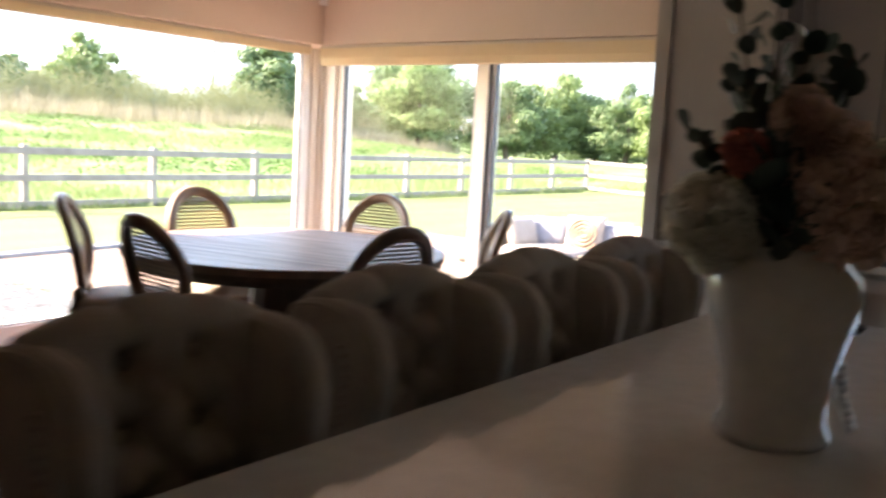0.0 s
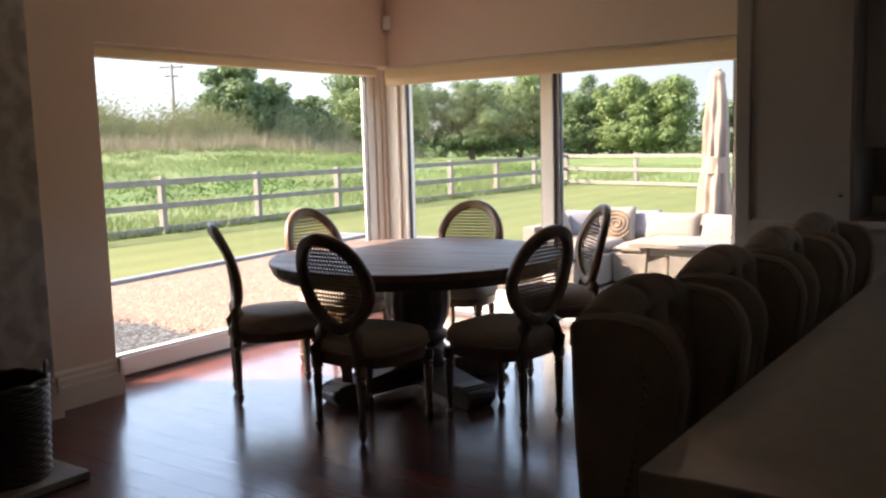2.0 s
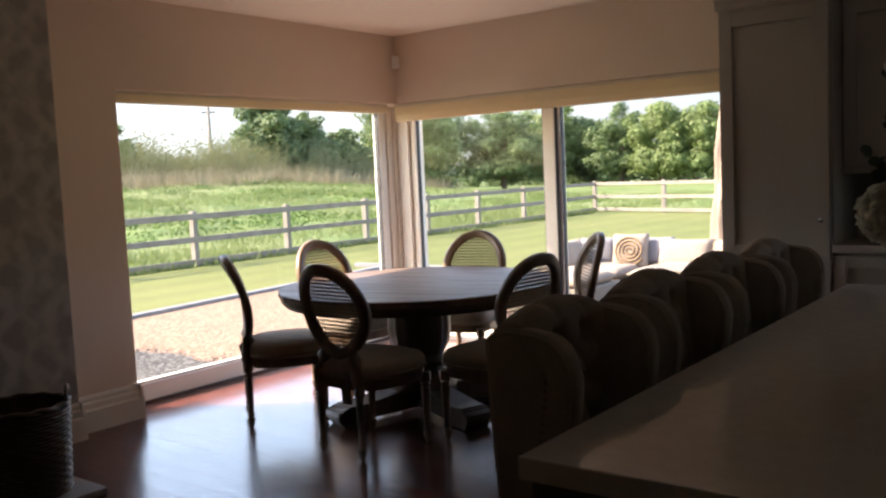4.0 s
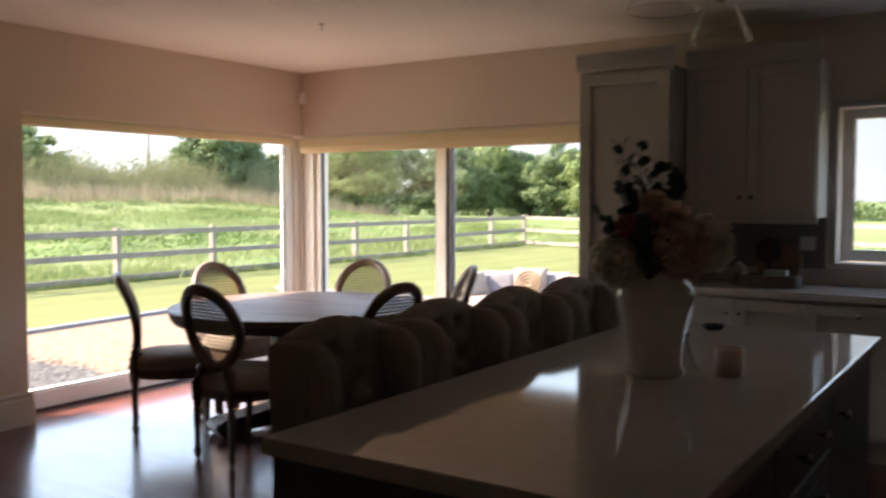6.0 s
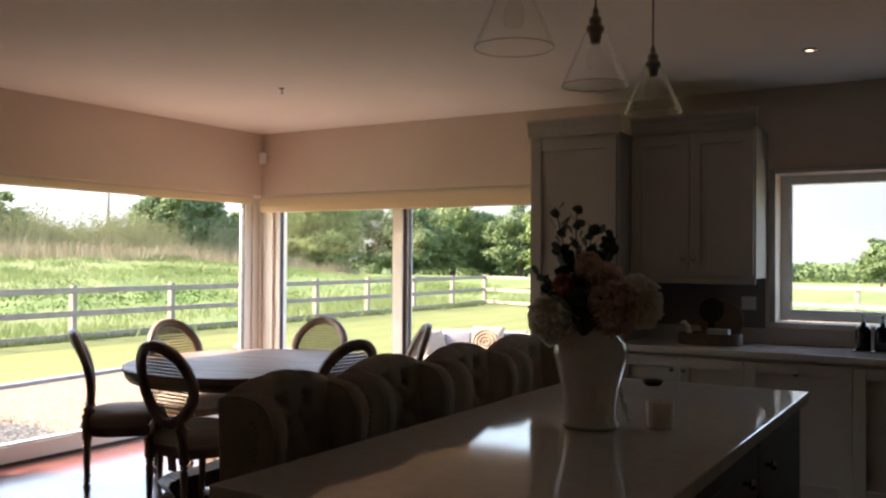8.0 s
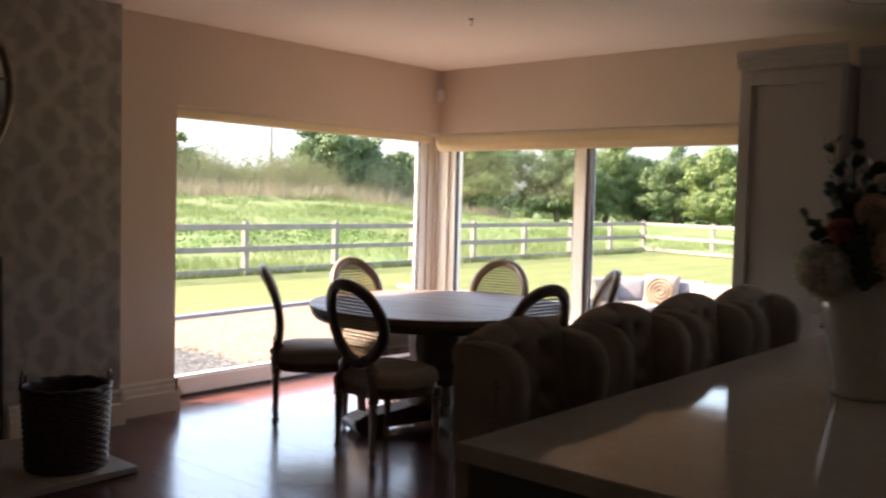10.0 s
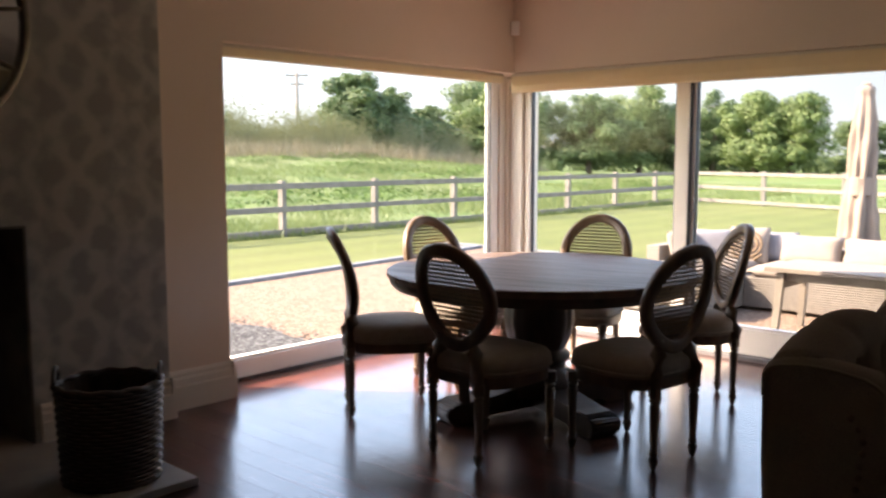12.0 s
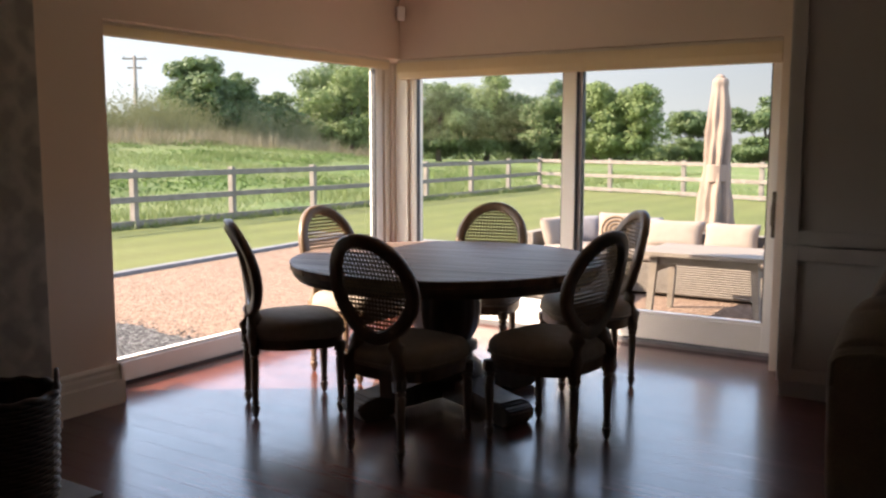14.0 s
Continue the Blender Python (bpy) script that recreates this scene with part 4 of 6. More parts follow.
fa = [bm.verts.new((max(x, kerb_x(KY) + 0.02), y, LAWN_TOP)) for x, y in far_edge]
na = [bm.verts.new((x, y, LAWN_TOP)) for x, y in near_edge]
for i in range(len(fa) - 1):
    if (fa[i + 1].co - fa[i].co).length > 1e-4:
        bm.faces.new((na[i], na[i + 1], fa[i + 1], fa[i]))
structure("lawn", bm, M_LAWN, "mown striped lawn inside the fence", "lawn")


def gravel_material(name, c1, c2, c3):
    m = bpy.data.materials.new(name)
    m.use_nodes = True
    nt = m.node_tree
    b = nt.nodes["Principled BSDF"]
    b.inputs["Roughness"].default_value = 0.95
    b.inputs["Specular IOR Level"].default_value = 0.1
    co = nt.nodes.new("ShaderNodeTexCoord")
    vo = nt.nodes.new("ShaderNodeTexVoronoi")
    vo.inputs["Scale"].default_value = 42
    nt.links.new(co.outputs["Object"], vo.inputs["Vector"])
    cr = nt.nodes.new("ShaderNodeValToRGB")
    cr.color_ramp.elements[0].color, cr.color_ramp.elements[1].color = (*c1, 1), (*c2, 1)
    e = cr.color_ramp.elements.new(0.5)
    e.color = (*c3, 1)
    sp = nt.nodes.new("ShaderNodeSeparateColor")
    nt.links.new(vo.outputs["Color"], sp.inputs[0])
    nt.links.new(sp.outputs[0], cr.inputs[0])
    nt.links.new(cr.outputs[0], b.inputs["Base Color"])
    bp = nt.nodes.new("ShaderNodeBump")
    bp.inputs["Distance"].default_value = 0.012
    bp.invert = True
    nt.links.new(vo.outputs["Distance"], bp.inputs["Height"])
    nt.links.new(bp.outputs[0], b.inputs["Normal"])
    return m


M_GRAVEL = gravel_material("peach_gravel", (0.132, 0.088, 0.064), (0.268, 0.188, 0.140), (0.192, 0.130, 0.095))
M_GRAVELGREY = gravel_material("grey_gravel", (0.029, 0.029, 0.029), (0.143, 0.141, 0.139), (0.055, 0.054, 0.053))
bm = bmesh.new()
ys = [-14 + 1.0 * i for i in range(26)]
strip = [(bm.verts.new((kerb_x(min(y, KY)) + 0.07, min(y, KY), GROUND)), bm.verts.new((9.0, min(y, KY), GROUND))) for y in ys]
for a, b in zip(strip, strip[1:]):
    if (b[0].co - a[0].co).length > 0.01:
        bm.faces.new((a[0], a[1], b[1], b[0]))
structure("gravel_terrace", bm, M_GRAVEL, "peach coloured gravel terrace round the house", "gravel")
bm = bmesh.new()
edge_pts = []
rng = random.Random(8)
x = kerb_x(3.5) + 0.1
while x < -4.47:
    edge_pts.append((x, 4.34 + 0.09 * noise.noise(Vector((x * 1.7, 0, 5))) + 0.05 * noise.noise(Vector((x * 9, 2, 5))) - 0.05 * max(0, x + 5.4)))
    x += 0.05
top_v = [bm.verts.new((x, y, GROUND + 0.006)) for x, y in edge_pts]
low_v = [bm.verts.new((x, -13.0, GROUND + 0.006)) for x, y in edge_pts]
for i in range(len(top_v) - 1):
    bm.faces.new((low_v[i], low_v[i + 1], top_v[i + 1], top_v[i]))
structure("gravel_path", bm, M_GRAVELGREY, "loose grey gravel beside the house wall", "gravel")

# loose stones at the meeting of the two gravels
bm = bmesh.new()
for i in range(700):
    x, y = rng.uniform(-8.0, -4.6), 4.32 + rng.gauss(0, 0.12)
    s = rng.uniform(0.005, 0.011)
    bmesh.ops.create_icosphere(bm, subdivisions=1, radius=s, matrix=Matrix.Translation((x, y, GROUND + 0.003)) @ Matrix.Diagonal((1, rng.uniform(0.6, 1), 0.7, 1)))
tagged(part("loose_gravel", bm, M_GRAVELGREY), "scattered loose grey stones on peach gravel", "gravel", kind="stuff")

bm = bmesh.new()
for i in range(-14, 11):
    y0, y1 = i * 1.0, min(i + 0.995, KY)
    vs = []
    for y in (y0, y1):
        for dx, z in ((-0.07, GROUND - 0.1), (-0.07, GROUND + 0.035), (-0.06, GROUND + 0.045), (0.06, GROUND + 0.045), (0.07, GROUND + 0.035), (0.07, GROUND - 0.1)):
            vs.append(bm.verts.new((kerb_x(y) + dx, y, z)))
    for k in range(5):
        bm.faces.new((vs[k], vs[k + 1], vs[k + 7], vs[k + 6]))
    bm.faces.new(vs[:6])
    bm.faces.new(vs[6:])
for i in range(-10, 9):
    add_box(bm, i * 1.0, KY - 0.07, GROUND - 0.1, i + 0.995, KY + 0.07, GROUND + 0.045, 0.008)
structure("kerb", bm, M_KERB, "pale concrete kerb between gravel and lawn", "kerb")


# post and rail fence
fence = thing("rail_fence", pose(0, 0, 0), "weathered timber post and three-rail fence", "fence")
FENCE_TOP = 0.85
west = [(-13.40, 7.66 + 2.40 * (k - 12)) for k in range(13)] + [(-13.42, 10.06), (-13.43, 12.46), (-13.44, 14.95), (-13.45, 17.3), (-13.47, 19.6), (-13.6, 22.2), (-13.75, 24.8), (-13.95, 27.45)]
west = [(x, y) for x, y in west if y < 30]
west.sort(key=lambda p: p[1])
north = [(-10.88, 26.28), (-8.2, 25.3), (-5.76, 24.3), (-3.4, 23.4), (-1.12, 22.45), (1.3, 21.5), (3.75, 20.5), (6.2, 19.5), (8.7, 18.5)]
posts = west + north


def fence_post(x, y, h=1.14):
    m = Matrix.Translation((x, y, 0))
    bm = box(-0.065, -0.05, FENCE_TOP + 0.04 - h, 0.065, 0.05, FENCE_TOP + 0.04, 0.012, m)
    return part("post", bm, M_FENCE, fence)


for x, y in posts:
    fence_post(x, y)
for (x0, y0), (x1, y1) in zip(posts, posts[1:]):
    d = math.hypot(x1 - x0, y1 - y0)
    a = math.atan2(y1 - y0, x1 - x0)
    for dz in (0.0, 0.44, 0.87):
        m = Matrix.Translation((x0, y0, FENCE_TOP - 0.06 - dz)) @ Matrix.Rotation(a, 4, "Z")
        part("rail", box(0, -0.085, -0.055 + rng.uniform(-0.008, 0.008), d, -0.05, 0.055, 0.008, m), M_FENCE, fence)


# pale hazy spring sky behind the fields, thinning out upwards into the open sky
M_HAZE = bpy.data.materials.new("hazy_pale_sky")
M_HAZE.use_nodes = True
nt = M_HAZE.node_tree
nt.nodes.remove(nt.nodes["Principled BSDF"])
co = nt.nodes.new("ShaderNodeTexCoord")
sep = nt.nodes.new("ShaderNodeSeparateXYZ")
nt.links.new(co.outputs["Object"], sep.inputs[0])
wisp = nt.nodes.new("ShaderNodeTexNoise")
wisp.inputs["Scale"].default_value, wisp.inputs["Detail"].default_value = 0.004, 4
spread = nt.nodes.new("ShaderNodeMapping")
spread.inputs["Scale"].default_value = (1, 1, 3.5)
nt.links.new(co.outputs["Object"], spread.inputs[0])
nt.links.new(spread.outputs[0], wisp.inputs["Vector"])
rise = nt.nodes.new("ShaderNodeMapRange")
rise.inputs[1].default_value, rise.inputs[2].default_value = 0.0, 170.0
nt.links.new(sep.outputs["Z"], rise.inputs[0])
cloud = nt.nodes.new("ShaderNodeMapRange")
cloud.inputs[1].default_value, cloud.inputs[2].default_value = 0.40, 0.72
cloud.inputs[3].default_value, cloud.inputs[4].default_value = 0.0, -0.35
nt.links.new(wisp.outputs[0], cloud.inputs[0])
both = nt.nodes.new("ShaderNodeMath")
both.use_clamp = True
nt.links.new(rise.outputs[0], both.inputs[0])
nt.links.new(cloud.outputs[0], both.inputs[1])
mx = nt.nodes.new("ShaderNodeMix")
mx.data_type = "RGBA"
mx.inputs[6].default_value, mx.inputs[7].default_value = (0.118, 0.141, 0.160, 1), (0.092, 0.124, 0.162, 1)
nt.links.new(both.outputs[0], mx.inputs[0])
em = nt.nodes.new("ShaderNodeEmission")
nt.links.new(mx.outputs[2], em.inputs[0])
# brighter towards the sun's side in the west than in the north
sunward = nt.nodes.new("ShaderNodeMapRange")
sunward.inputs[1].default_value, sunward.inputs[2].default_value = -760.0, 120.0
sunward.inputs[3].default_value, sunward.inputs[4].default_value = 1.42, 0.54
nt.links.new(sep.outputs["X"], sunward.inputs[0])
nt.links.new(sunward.outputs[0], em.inputs[1])
clear = nt.nodes.new("ShaderNodeBsdfTransparent")
thin = nt.nodes.new("ShaderNodeMapRange")
thin.inputs[1].default_value, thin.inputs[2].default_value = 140.0, 212.0
nt.links.new(sep.outputs["Z"], thin.inputs[0])
ms = nt.nodes.new("ShaderNodeMixShader")
nt.links.new(thin.outputs[0], ms.inputs[0])
nt.links.new(em.outputs[0], ms.inputs[1])
nt.links.new(clear.outputs[0], ms.inputs[2])
nt.links.new(ms.outputs[0], nt.nodes["Material Output"].inputs[0])
bm = bmesh.new()
prev = None
for i in range(73):
    a = radians(25 + 185 * i / 72)
    cur = (bm.verts.new((860 * math.cos(a), 860 * math.sin(a), -2)), bm.verts.new((860 * math.cos(a), 860 * math.sin(a), 215)))
    if prev:
        bm.faces.new((prev[0], cur[0], cur[1], prev[1]))
    prev = cur
structure("backdrop", bm, M_HAZE, "pale blue hazy sky over the far fields", "sky", smooth=True)


# ---- trees and hedges ----
def leaf_material(name, c1, c2):
    m = bpy.data.materials.new(name)
    m.use_nodes = True
    nt = m.node_tree
    b = nt.nodes["Principled BSDF"]
    b.inputs["Roughness"].default_value = 0.6
    g = nt.nodes.new("ShaderNodeNewGeometry")
    mx = nt.nodes.new("ShaderNodeMix")
    mx.data_type = "RGBA"
    mx.inputs[6].default_value, mx.inputs[7].default_value = (*c1, 1), (*c2, 1)
    nt.links.new(g.outputs["Random Per Island"], mx.inputs[0])
    nt.links.new(mx.outputs[2], b.inputs["Base Color"])
    tr = nt.nodes.new("ShaderNodeBsdfTranslucent")
    nt.links.new(mx.outputs[2], tr.inputs[0])
    ms = nt.nodes.new("ShaderNodeMixShader")
    ms.inputs[0].default_value = 0.3
    nt.links.new(b.outputs[0], ms.inputs[1])
    nt.links.new(tr.outputs[0], ms.inputs[2])
    nt.links.new(ms.outputs[0], nt.nodes["Material Output"].inputs[0])
    return m


M_LEAFDARK = leaf_material("dark_tree_leaf", (0.050, 0.088, 0.030), (0.105, 0.155, 0.050))
M_LEAFLIGHT = leaf_material("spring_tree_leaf", (0.078, 0.122, 0.032), (0.140, 0.190, 0.058))
M_REED = leaf_material("dry_grass", (0.15, 0.125, 0.075), (0.22, 0.185, 0.115))
M_TUFT = leaf_material("field_grass_blade", (0.095, 0.135, 0.038), (0.152, 0.182, 0.062))
M_TWIG = leaf_material("budding_twig", (0.14, 0.145, 0.07), (0.23, 0.23, 0.12))
M_BARK = material("grey_brown_bark", (0.11, 0.085, 0.06), 0.95, colour2=(0.07, 0.055, 0.04), scale=6, bump=0.01, bscale=10)


def leaf_cloud(lobes, count, size, rng, verts, faces):
    """Small leaf blades through and over ellipsoid lobes (centre, radii)."""
    vol = [r[0] * r[1] * r[2] for c, r in lobes]
    tot = sum(vol)
    for (c, r), v in zip(lobes, vol):
        for i in range(int(count * v / tot) + 1):
            while True:
                d = Vector((rng.gauss(0, 1), rng.gauss(0, 1), rng.gauss(0, 1)))
                if d.length > 0.01:
                    break
            d.normalize()
            k = 0.35 + 0.75 * rng.random() ** 0.6
            bumpy = 1 + 0.22 * noise.noise(d * 2.3 + Vector(c))
            p = Vector((c[0] + d.x * r[0] * k * bumpy, c[1] + d.y * r[1] * k * bumpy, c[2] + d.z * r[2] * k * bumpy))
            n = (d + Vector((rng.uniform(-0.8, 0.8), rng.uniform(-0.8, 0.8), rng.uniform(-0.3, 0.9)))).normalized()
            u = n.orthogonal().normalized()
            w = n.cross(u)
            a = rng.random() * 6.28
            u, w = u * math.cos(a) + w * math.sin(a), w * math.cos(a) - u * math.sin(a)
            s = size * rng.uniform(0.6, 1.4)
            base = len(verts)
            verts += [p - u * s, p - w * s * 0.55 + n * s * 0.2, p + u * s, p + w * s * 0.55 + n * s * 0.2]
            faces.append((base, base + 1, base + 2, base + 3))


def mesh_part(name, verts, faces, mat, parent=None, label=""):
    me = bpy.data.meshes.new(name)
    me.from_pydata([tuple(v) for v in verts], [], faces)
    me.materials.append(mat)
    ob = new(name, me)
    ob.parent = parent
    if label:
        tagged(ob, label)
    return ob


def tree(x, y, height, spread, lobes, leaves, mat, label, seed, size=0.16, low=0.0):
    """A tree: tapered trunk with limbs, and a crown of many leaves over uneven lobes. lobes: (dx, dz, rx, rz) as shares of spread and height."""
    r = random.Random(seed)
    z0 = land(x, y)
    t = thing("tree", pose(x, y, z0), label, "tree", "field trees")
    bm = bmesh.new()
    h = height
    trunk = [(0, 0, -0.2), (0.04 * h * r.uniform(-1, 1), 0, 0.25 * h), (0.06 * h * r.uniform(-1, 1), 0, 0.55 * h), (0, 0, 0.8 * h)]
    add_tube(bm, trunk, [0.035 * h, 0.027 * h, 0.018 * h, 0.006 * h], 9)
    cam_dir = Vector((-x, -y, 0)).normalized()
    side = Vector((-cam_dir.y, cam_dir.x, 0))
    lob = []
    for dx, dz, rx, rz in lobes:
        c = side * (-dx * spread) + cam_dir * (r.uniform(-0.3, 0.3) * spread * 0.5)
        c.z = dz * h
        lob.append((tuple(c), (rx * spread, rx * spread * 0.9, rz * h)))
        add_tube(bm, [(0, 0, 0.2 * h), tuple(Vector((c.x * 0.5, c.y * 0.5, (0.2 * h + c.z) / 2))), tuple(c)], [0.016 * h, 0.011 * h, 0.004 * h], 6)
        lob[-1] = (lob[-1][0], tuple(0.72 * v for v in lob[-1][1]))
        for q in range(11):
            a, e = r.random() * 6.28, r.uniform(-0.8, 1.0)
            k = math.sqrt(max(0.05, 1 - e * e)) * r.uniform(0.7, 1.05)
            b = r.uniform(0.2, 0.42)
            lob.append(((c.x + rx * spread * k * math.cos(a), c.y + rx * spread * k * math.sin(a), c.z + rz * h * e), (rx * spread * b, rx * spread * b, rz * h * b * r.uniform(0.7, 1.1))))
    part("trunk", bm, M_BARK, t, smooth=True)
    verts, faces = [], []
    leaf_cloud(lob, leaves, size, r, verts, faces)
    mesh_part("crown", verts, faces, mat, t)
    return t


ivy = [(0.0, 0.62, 0.42, 0.30), (-0.2, 0.35, 0.38, 0.26), (0.22, 0.38, 0.36, 0.26), (0.05, 0.82, 0.28, 0.15)]
wide = [(0.0, 0.68, 0.40, 0.24), (-0.3, 0.5, 0.3, 0.22), (0.3, 0.52, 0.3, 0.22), (-0.1, 0.3, 0.42, 0.22), (0.2, 0.26, 0.4, 0.2)]
open_crown = [(-0.1, 0.70, 0.36, 0.24), (0.25, 0.62, 0.26, 0.2), (-0.3, 0.52, 0.22, 0.16), (0.05, 0.22, 0.5, 0.14)]
spire = [(0.0, 0.78, 0.2, 0.18), (-0.05, 0.58, 0.3, 0.22), (-0.25, 0.35, 0.3, 0.2), (0.25, 0.36, 0.32, 0.2), (0.5, 0.22, 0.3, 0.14)]
DARKTREE = "ivy-clad dark green field tree beyond the fence"
LIGHTTREE = "fresh green spring tree at the far field edge"
for x, y, top, w, lobes, n, mat, label in (
        (-44.8, 39.9, 7.0, 5.0, ivy, 9000, M_LEAFDARK, DARKTREE), (-44.5, 43.2, 6.2, 4.6, ivy, 8000, M_LEAFDARK, DARKTREE), (-44.0, 46.4, 5.1, 3.8, ivy, 6000, M_LEAFDARK, DARKTREE),
        (-41.3, 51.4, 7.3, 6.4, wide, 9000, M_LEAFLIGHT, LIGHTTREE), (-47.5, 59.0, 9.4, 9.5, wide, 15000, M_LEAFDARK, DARKTREE), (-46.0, 27.5, 6.1, 5.4, spire, 7000, M_LEAFLIGHT, LIGHTTREE), (-46.5, 21.6, 5.2, 5.0, wide, 6000, M_LEAFDARK, DARKTREE),
        (-40.4, 61.9, 7.2, 6.2, wide, 11000, M_LEAFDARK, DARKTREE), (-39.0, 67.4, 7.6, 6.2, wide, 10000, M_LEAFLIGHT, LIGHTTREE), (-36.9, 70.9, 6.4, 6.0, wide, 9000, M_LEAFDARK, DARKTREE),
        (-32.8, 68.4, 6.8, 5.0, wide, 8000, M_LEAFDARK, DARKTREE), (-28.4, 66.8, 7.3, 5.2, wide, 10000, M_LEAFLIGHT, LIGHTTREE), (-25.5, 66.6, 6.7, 5.0, wide, 9000, M_LEAFLIGHT, LIGHTTREE),
        (-23.0, 74.1, 4.8, 4.9, open_crown, 5000, M_LEAFDARK, DARKTREE), (-16.9, 73.9, 5.2, 6.2, open_crown, 6500, M_LEAFDARK, DARKTREE),
        (-3.9, 62.0, 3.1, 2.3, ivy, 3200, M_LEAFDARK, "small round green tree in the far field"), (5.0, 66.0, 2.6, 2.4, ivy, 2500, M_LEAFDARK, "small round green tree in the far field")):
    tree(x, y, top - land(x, y), w, lobes, int(n * 1.7), mat, label, int(x * 7 + y * 3), 0.13)

# scrub and hedge along the bank and the far field edge
rng = random.Random(21)
verts, faces = [], []
for i in range(150):
    y = rng.uniform(12, 47)
    x = -43 - rng.uniform(0, 6) + 0.05 * y
    z = land(x, y)
    h = rng.uniform(1.8, 4.3) * (0.8 + 0.4 * noise.noise(Vector((y * 0.3, 1, 1))))
    for k in range(52):
        a, r0 = rng.random() * 6.28, rng.random() ** 0.5 * 1.0
        px, py = x + r0 * math.cos(a), y + r0 * math.sin(a)
        hh = h * rng.uniform(0.45, 1.0)
        lean = Vector((rng.gauss(0, 0.3), rng.gauss(0, 0.3), 1)) * hh
        b = len(verts)
        verts += [(px - 0.015, py - 0.015, z - 0.1), (px + 0.015, py + 0.015, z - 0.1), (px + lean.x, py + lean.y, z + lean.z)]
        faces.append((b, b + 1, b + 2))
        for q in range(4):
            f = rng.uniform(0.45, 1.0)
            c = Vector((px + lean.x * f + rng.gauss(0, 0.12), py + lean.y * f + rng.gauss(0, 0.12), z + lean.z * f + rng.gauss(0, 0.05)))
            b = len(verts)
            s = rng.uniform(0.035, 0.075)
            verts += [c + Vector((-s, -s * 0.3, 0)), c + Vector((s * 0.3, s, -s * 0.4)), c + Vector((s * 0.6, 0, s))]
            faces.append((b, b + 1, b + 2))
tagged(mesh_part("scrub", verts, faces, M_TWIG), "pale budding scrub along the top of the bank", "shrubs", kind="stuff")
verts, faces = [], []
lobes = []
for i in range(110):
    x = -62 + i * 0.95
    y = 76 - 0.02 * x + rng.uniform(-2, 2)
    h = 1.5 + 0.9 * noise.noise(Vector((i * 0.23, 0, 9)))
    if x < -24:
        h += 0.9
    if x > -14:
        h = 1.55 + 0.5 * noise.noise(Vector((i * 0.4, 0, 9)))
    lobes.append(((x, y, land(x, y) + h * 0.45), (1.2, 1.2, h * 0.62)))
leaf_cloud(lobes, 30000, 0.17, rng, verts, faces)
tagged(mesh_part("hedge", verts, faces, M_LEAFDARK), "dark green hedgerow at the far field edge", "hedge", kind="stuff")
lobes = []
verts, faces = [], []
for i in range(46):
    y = 20 + i * 0.9
    x = -47 + rng.uniform(-1.5, 1.5)
    lobes.append(((x, y, land(x, y) + 0.5), (1.1, 1.1, rng.uniform(0.5, 1.1))))
leaf_cloud(lobes, 12000, 0.13, rng, verts, faces)
tagged(mesh_part("bramble", verts, faces, M_LEAFLIGHT), "low green brambles and weed clumps over the bank", "shrubs", kind="stuff")
weeds, weed_faces, patches = [], [], []
for i in range(64):
    x, y = rng.uniform(-43, -17), rng.uniform(7, 36)
    w = rng.uniform(0.5, 1.5)
    patches.append(((x, y, land(x, y) + 0.03), (w, w * rng.uniform(0.8, 2.0), rng.uniform(0.14, 0.34))))
leaf_cloud(patches, 24000, 0.05, rng, weeds, weed_faces)
tagged(mesh_part("weed_clumps", weeds, weed_faces, M_WEED), "low dark green weed clumps in the rough grass", "weeds", kind="stuff")


def blades(name, count, where, height, width, mat, label, seed):
    r = random.Random(seed)
    verts, faces = [], []
    for i in range(count):
        x, y, hs = where(r)
        z = land(x, y)
        h = height * r.uniform(0.5, 1.3) * hs
        a = r.random() * 6.28
        ca, sa = math.cos(a) * width, math.sin(a) * width
        lx, ly = r.gauss(0, 0.3) * h, r.gauss(0, 0.3) * h
        b = len(verts)
        verts += [(x - ca, y - sa, z - 0.03), (x + ca, y + sa, z - 0.03), (x + lx, y + ly, z + h)]
        faces.append((b, b + 1, b + 2))
    tagged(mesh_part(name, verts, faces, mat), label, "grass", kind="stuff")


def meadow(r):
    while True:
        x = -13.6 - 30 * r.random() ** 1.3
        y = r.uniform(-2, 46)
        c = 0.5 + noise.noise(Vector((x * 0.22, y * 0.22, 7)))
        if r.random() < c:
            return x, y, 0.4 + 1.1 * max(c - 0.3, 0)


def dry(r):
    y = r.uniform(8, 52)
    x = -37 - r.uniform(0, 8)
    return x, y, 0.6 + 0.8 * abs(noise.noise(Vector((x * 0.3, y * 0.3, 2))))


def north_meadow(r):
    x = r.uniform(-14, 9)
    y = 27.3 - 0.39 * (x + 13.95) + 0.3 + 14 * r.random() ** 1.6
    return x, y, 0.5 + 0.5 * r.random()


blades("field_grass", 90000, meadow, 0.24, 0.016, M_TUFT, "tall tufted green grass of the rough field", 3)
blades("dry_grass", 15000, dry, 1.1, 0.016, M_REED, "dry straw-coloured grass along the bank", 4)
blades("field_grass", 14000, north_meadow, 0.16, 0.015, M_TUFT, "tufted green grass beyond the fence", 5)


def fence_foot(r):
    y = r.uniform(5, 27)
    return -13.42 - 0.5 * max(0, (y - 20) / 7) + r.gauss(0, 0.12), y, 0.7


blades("field_grass", 7000, fence_foot, 0.24, 0.02, M_TUFT, "long green grass at the foot of the fence", 6)

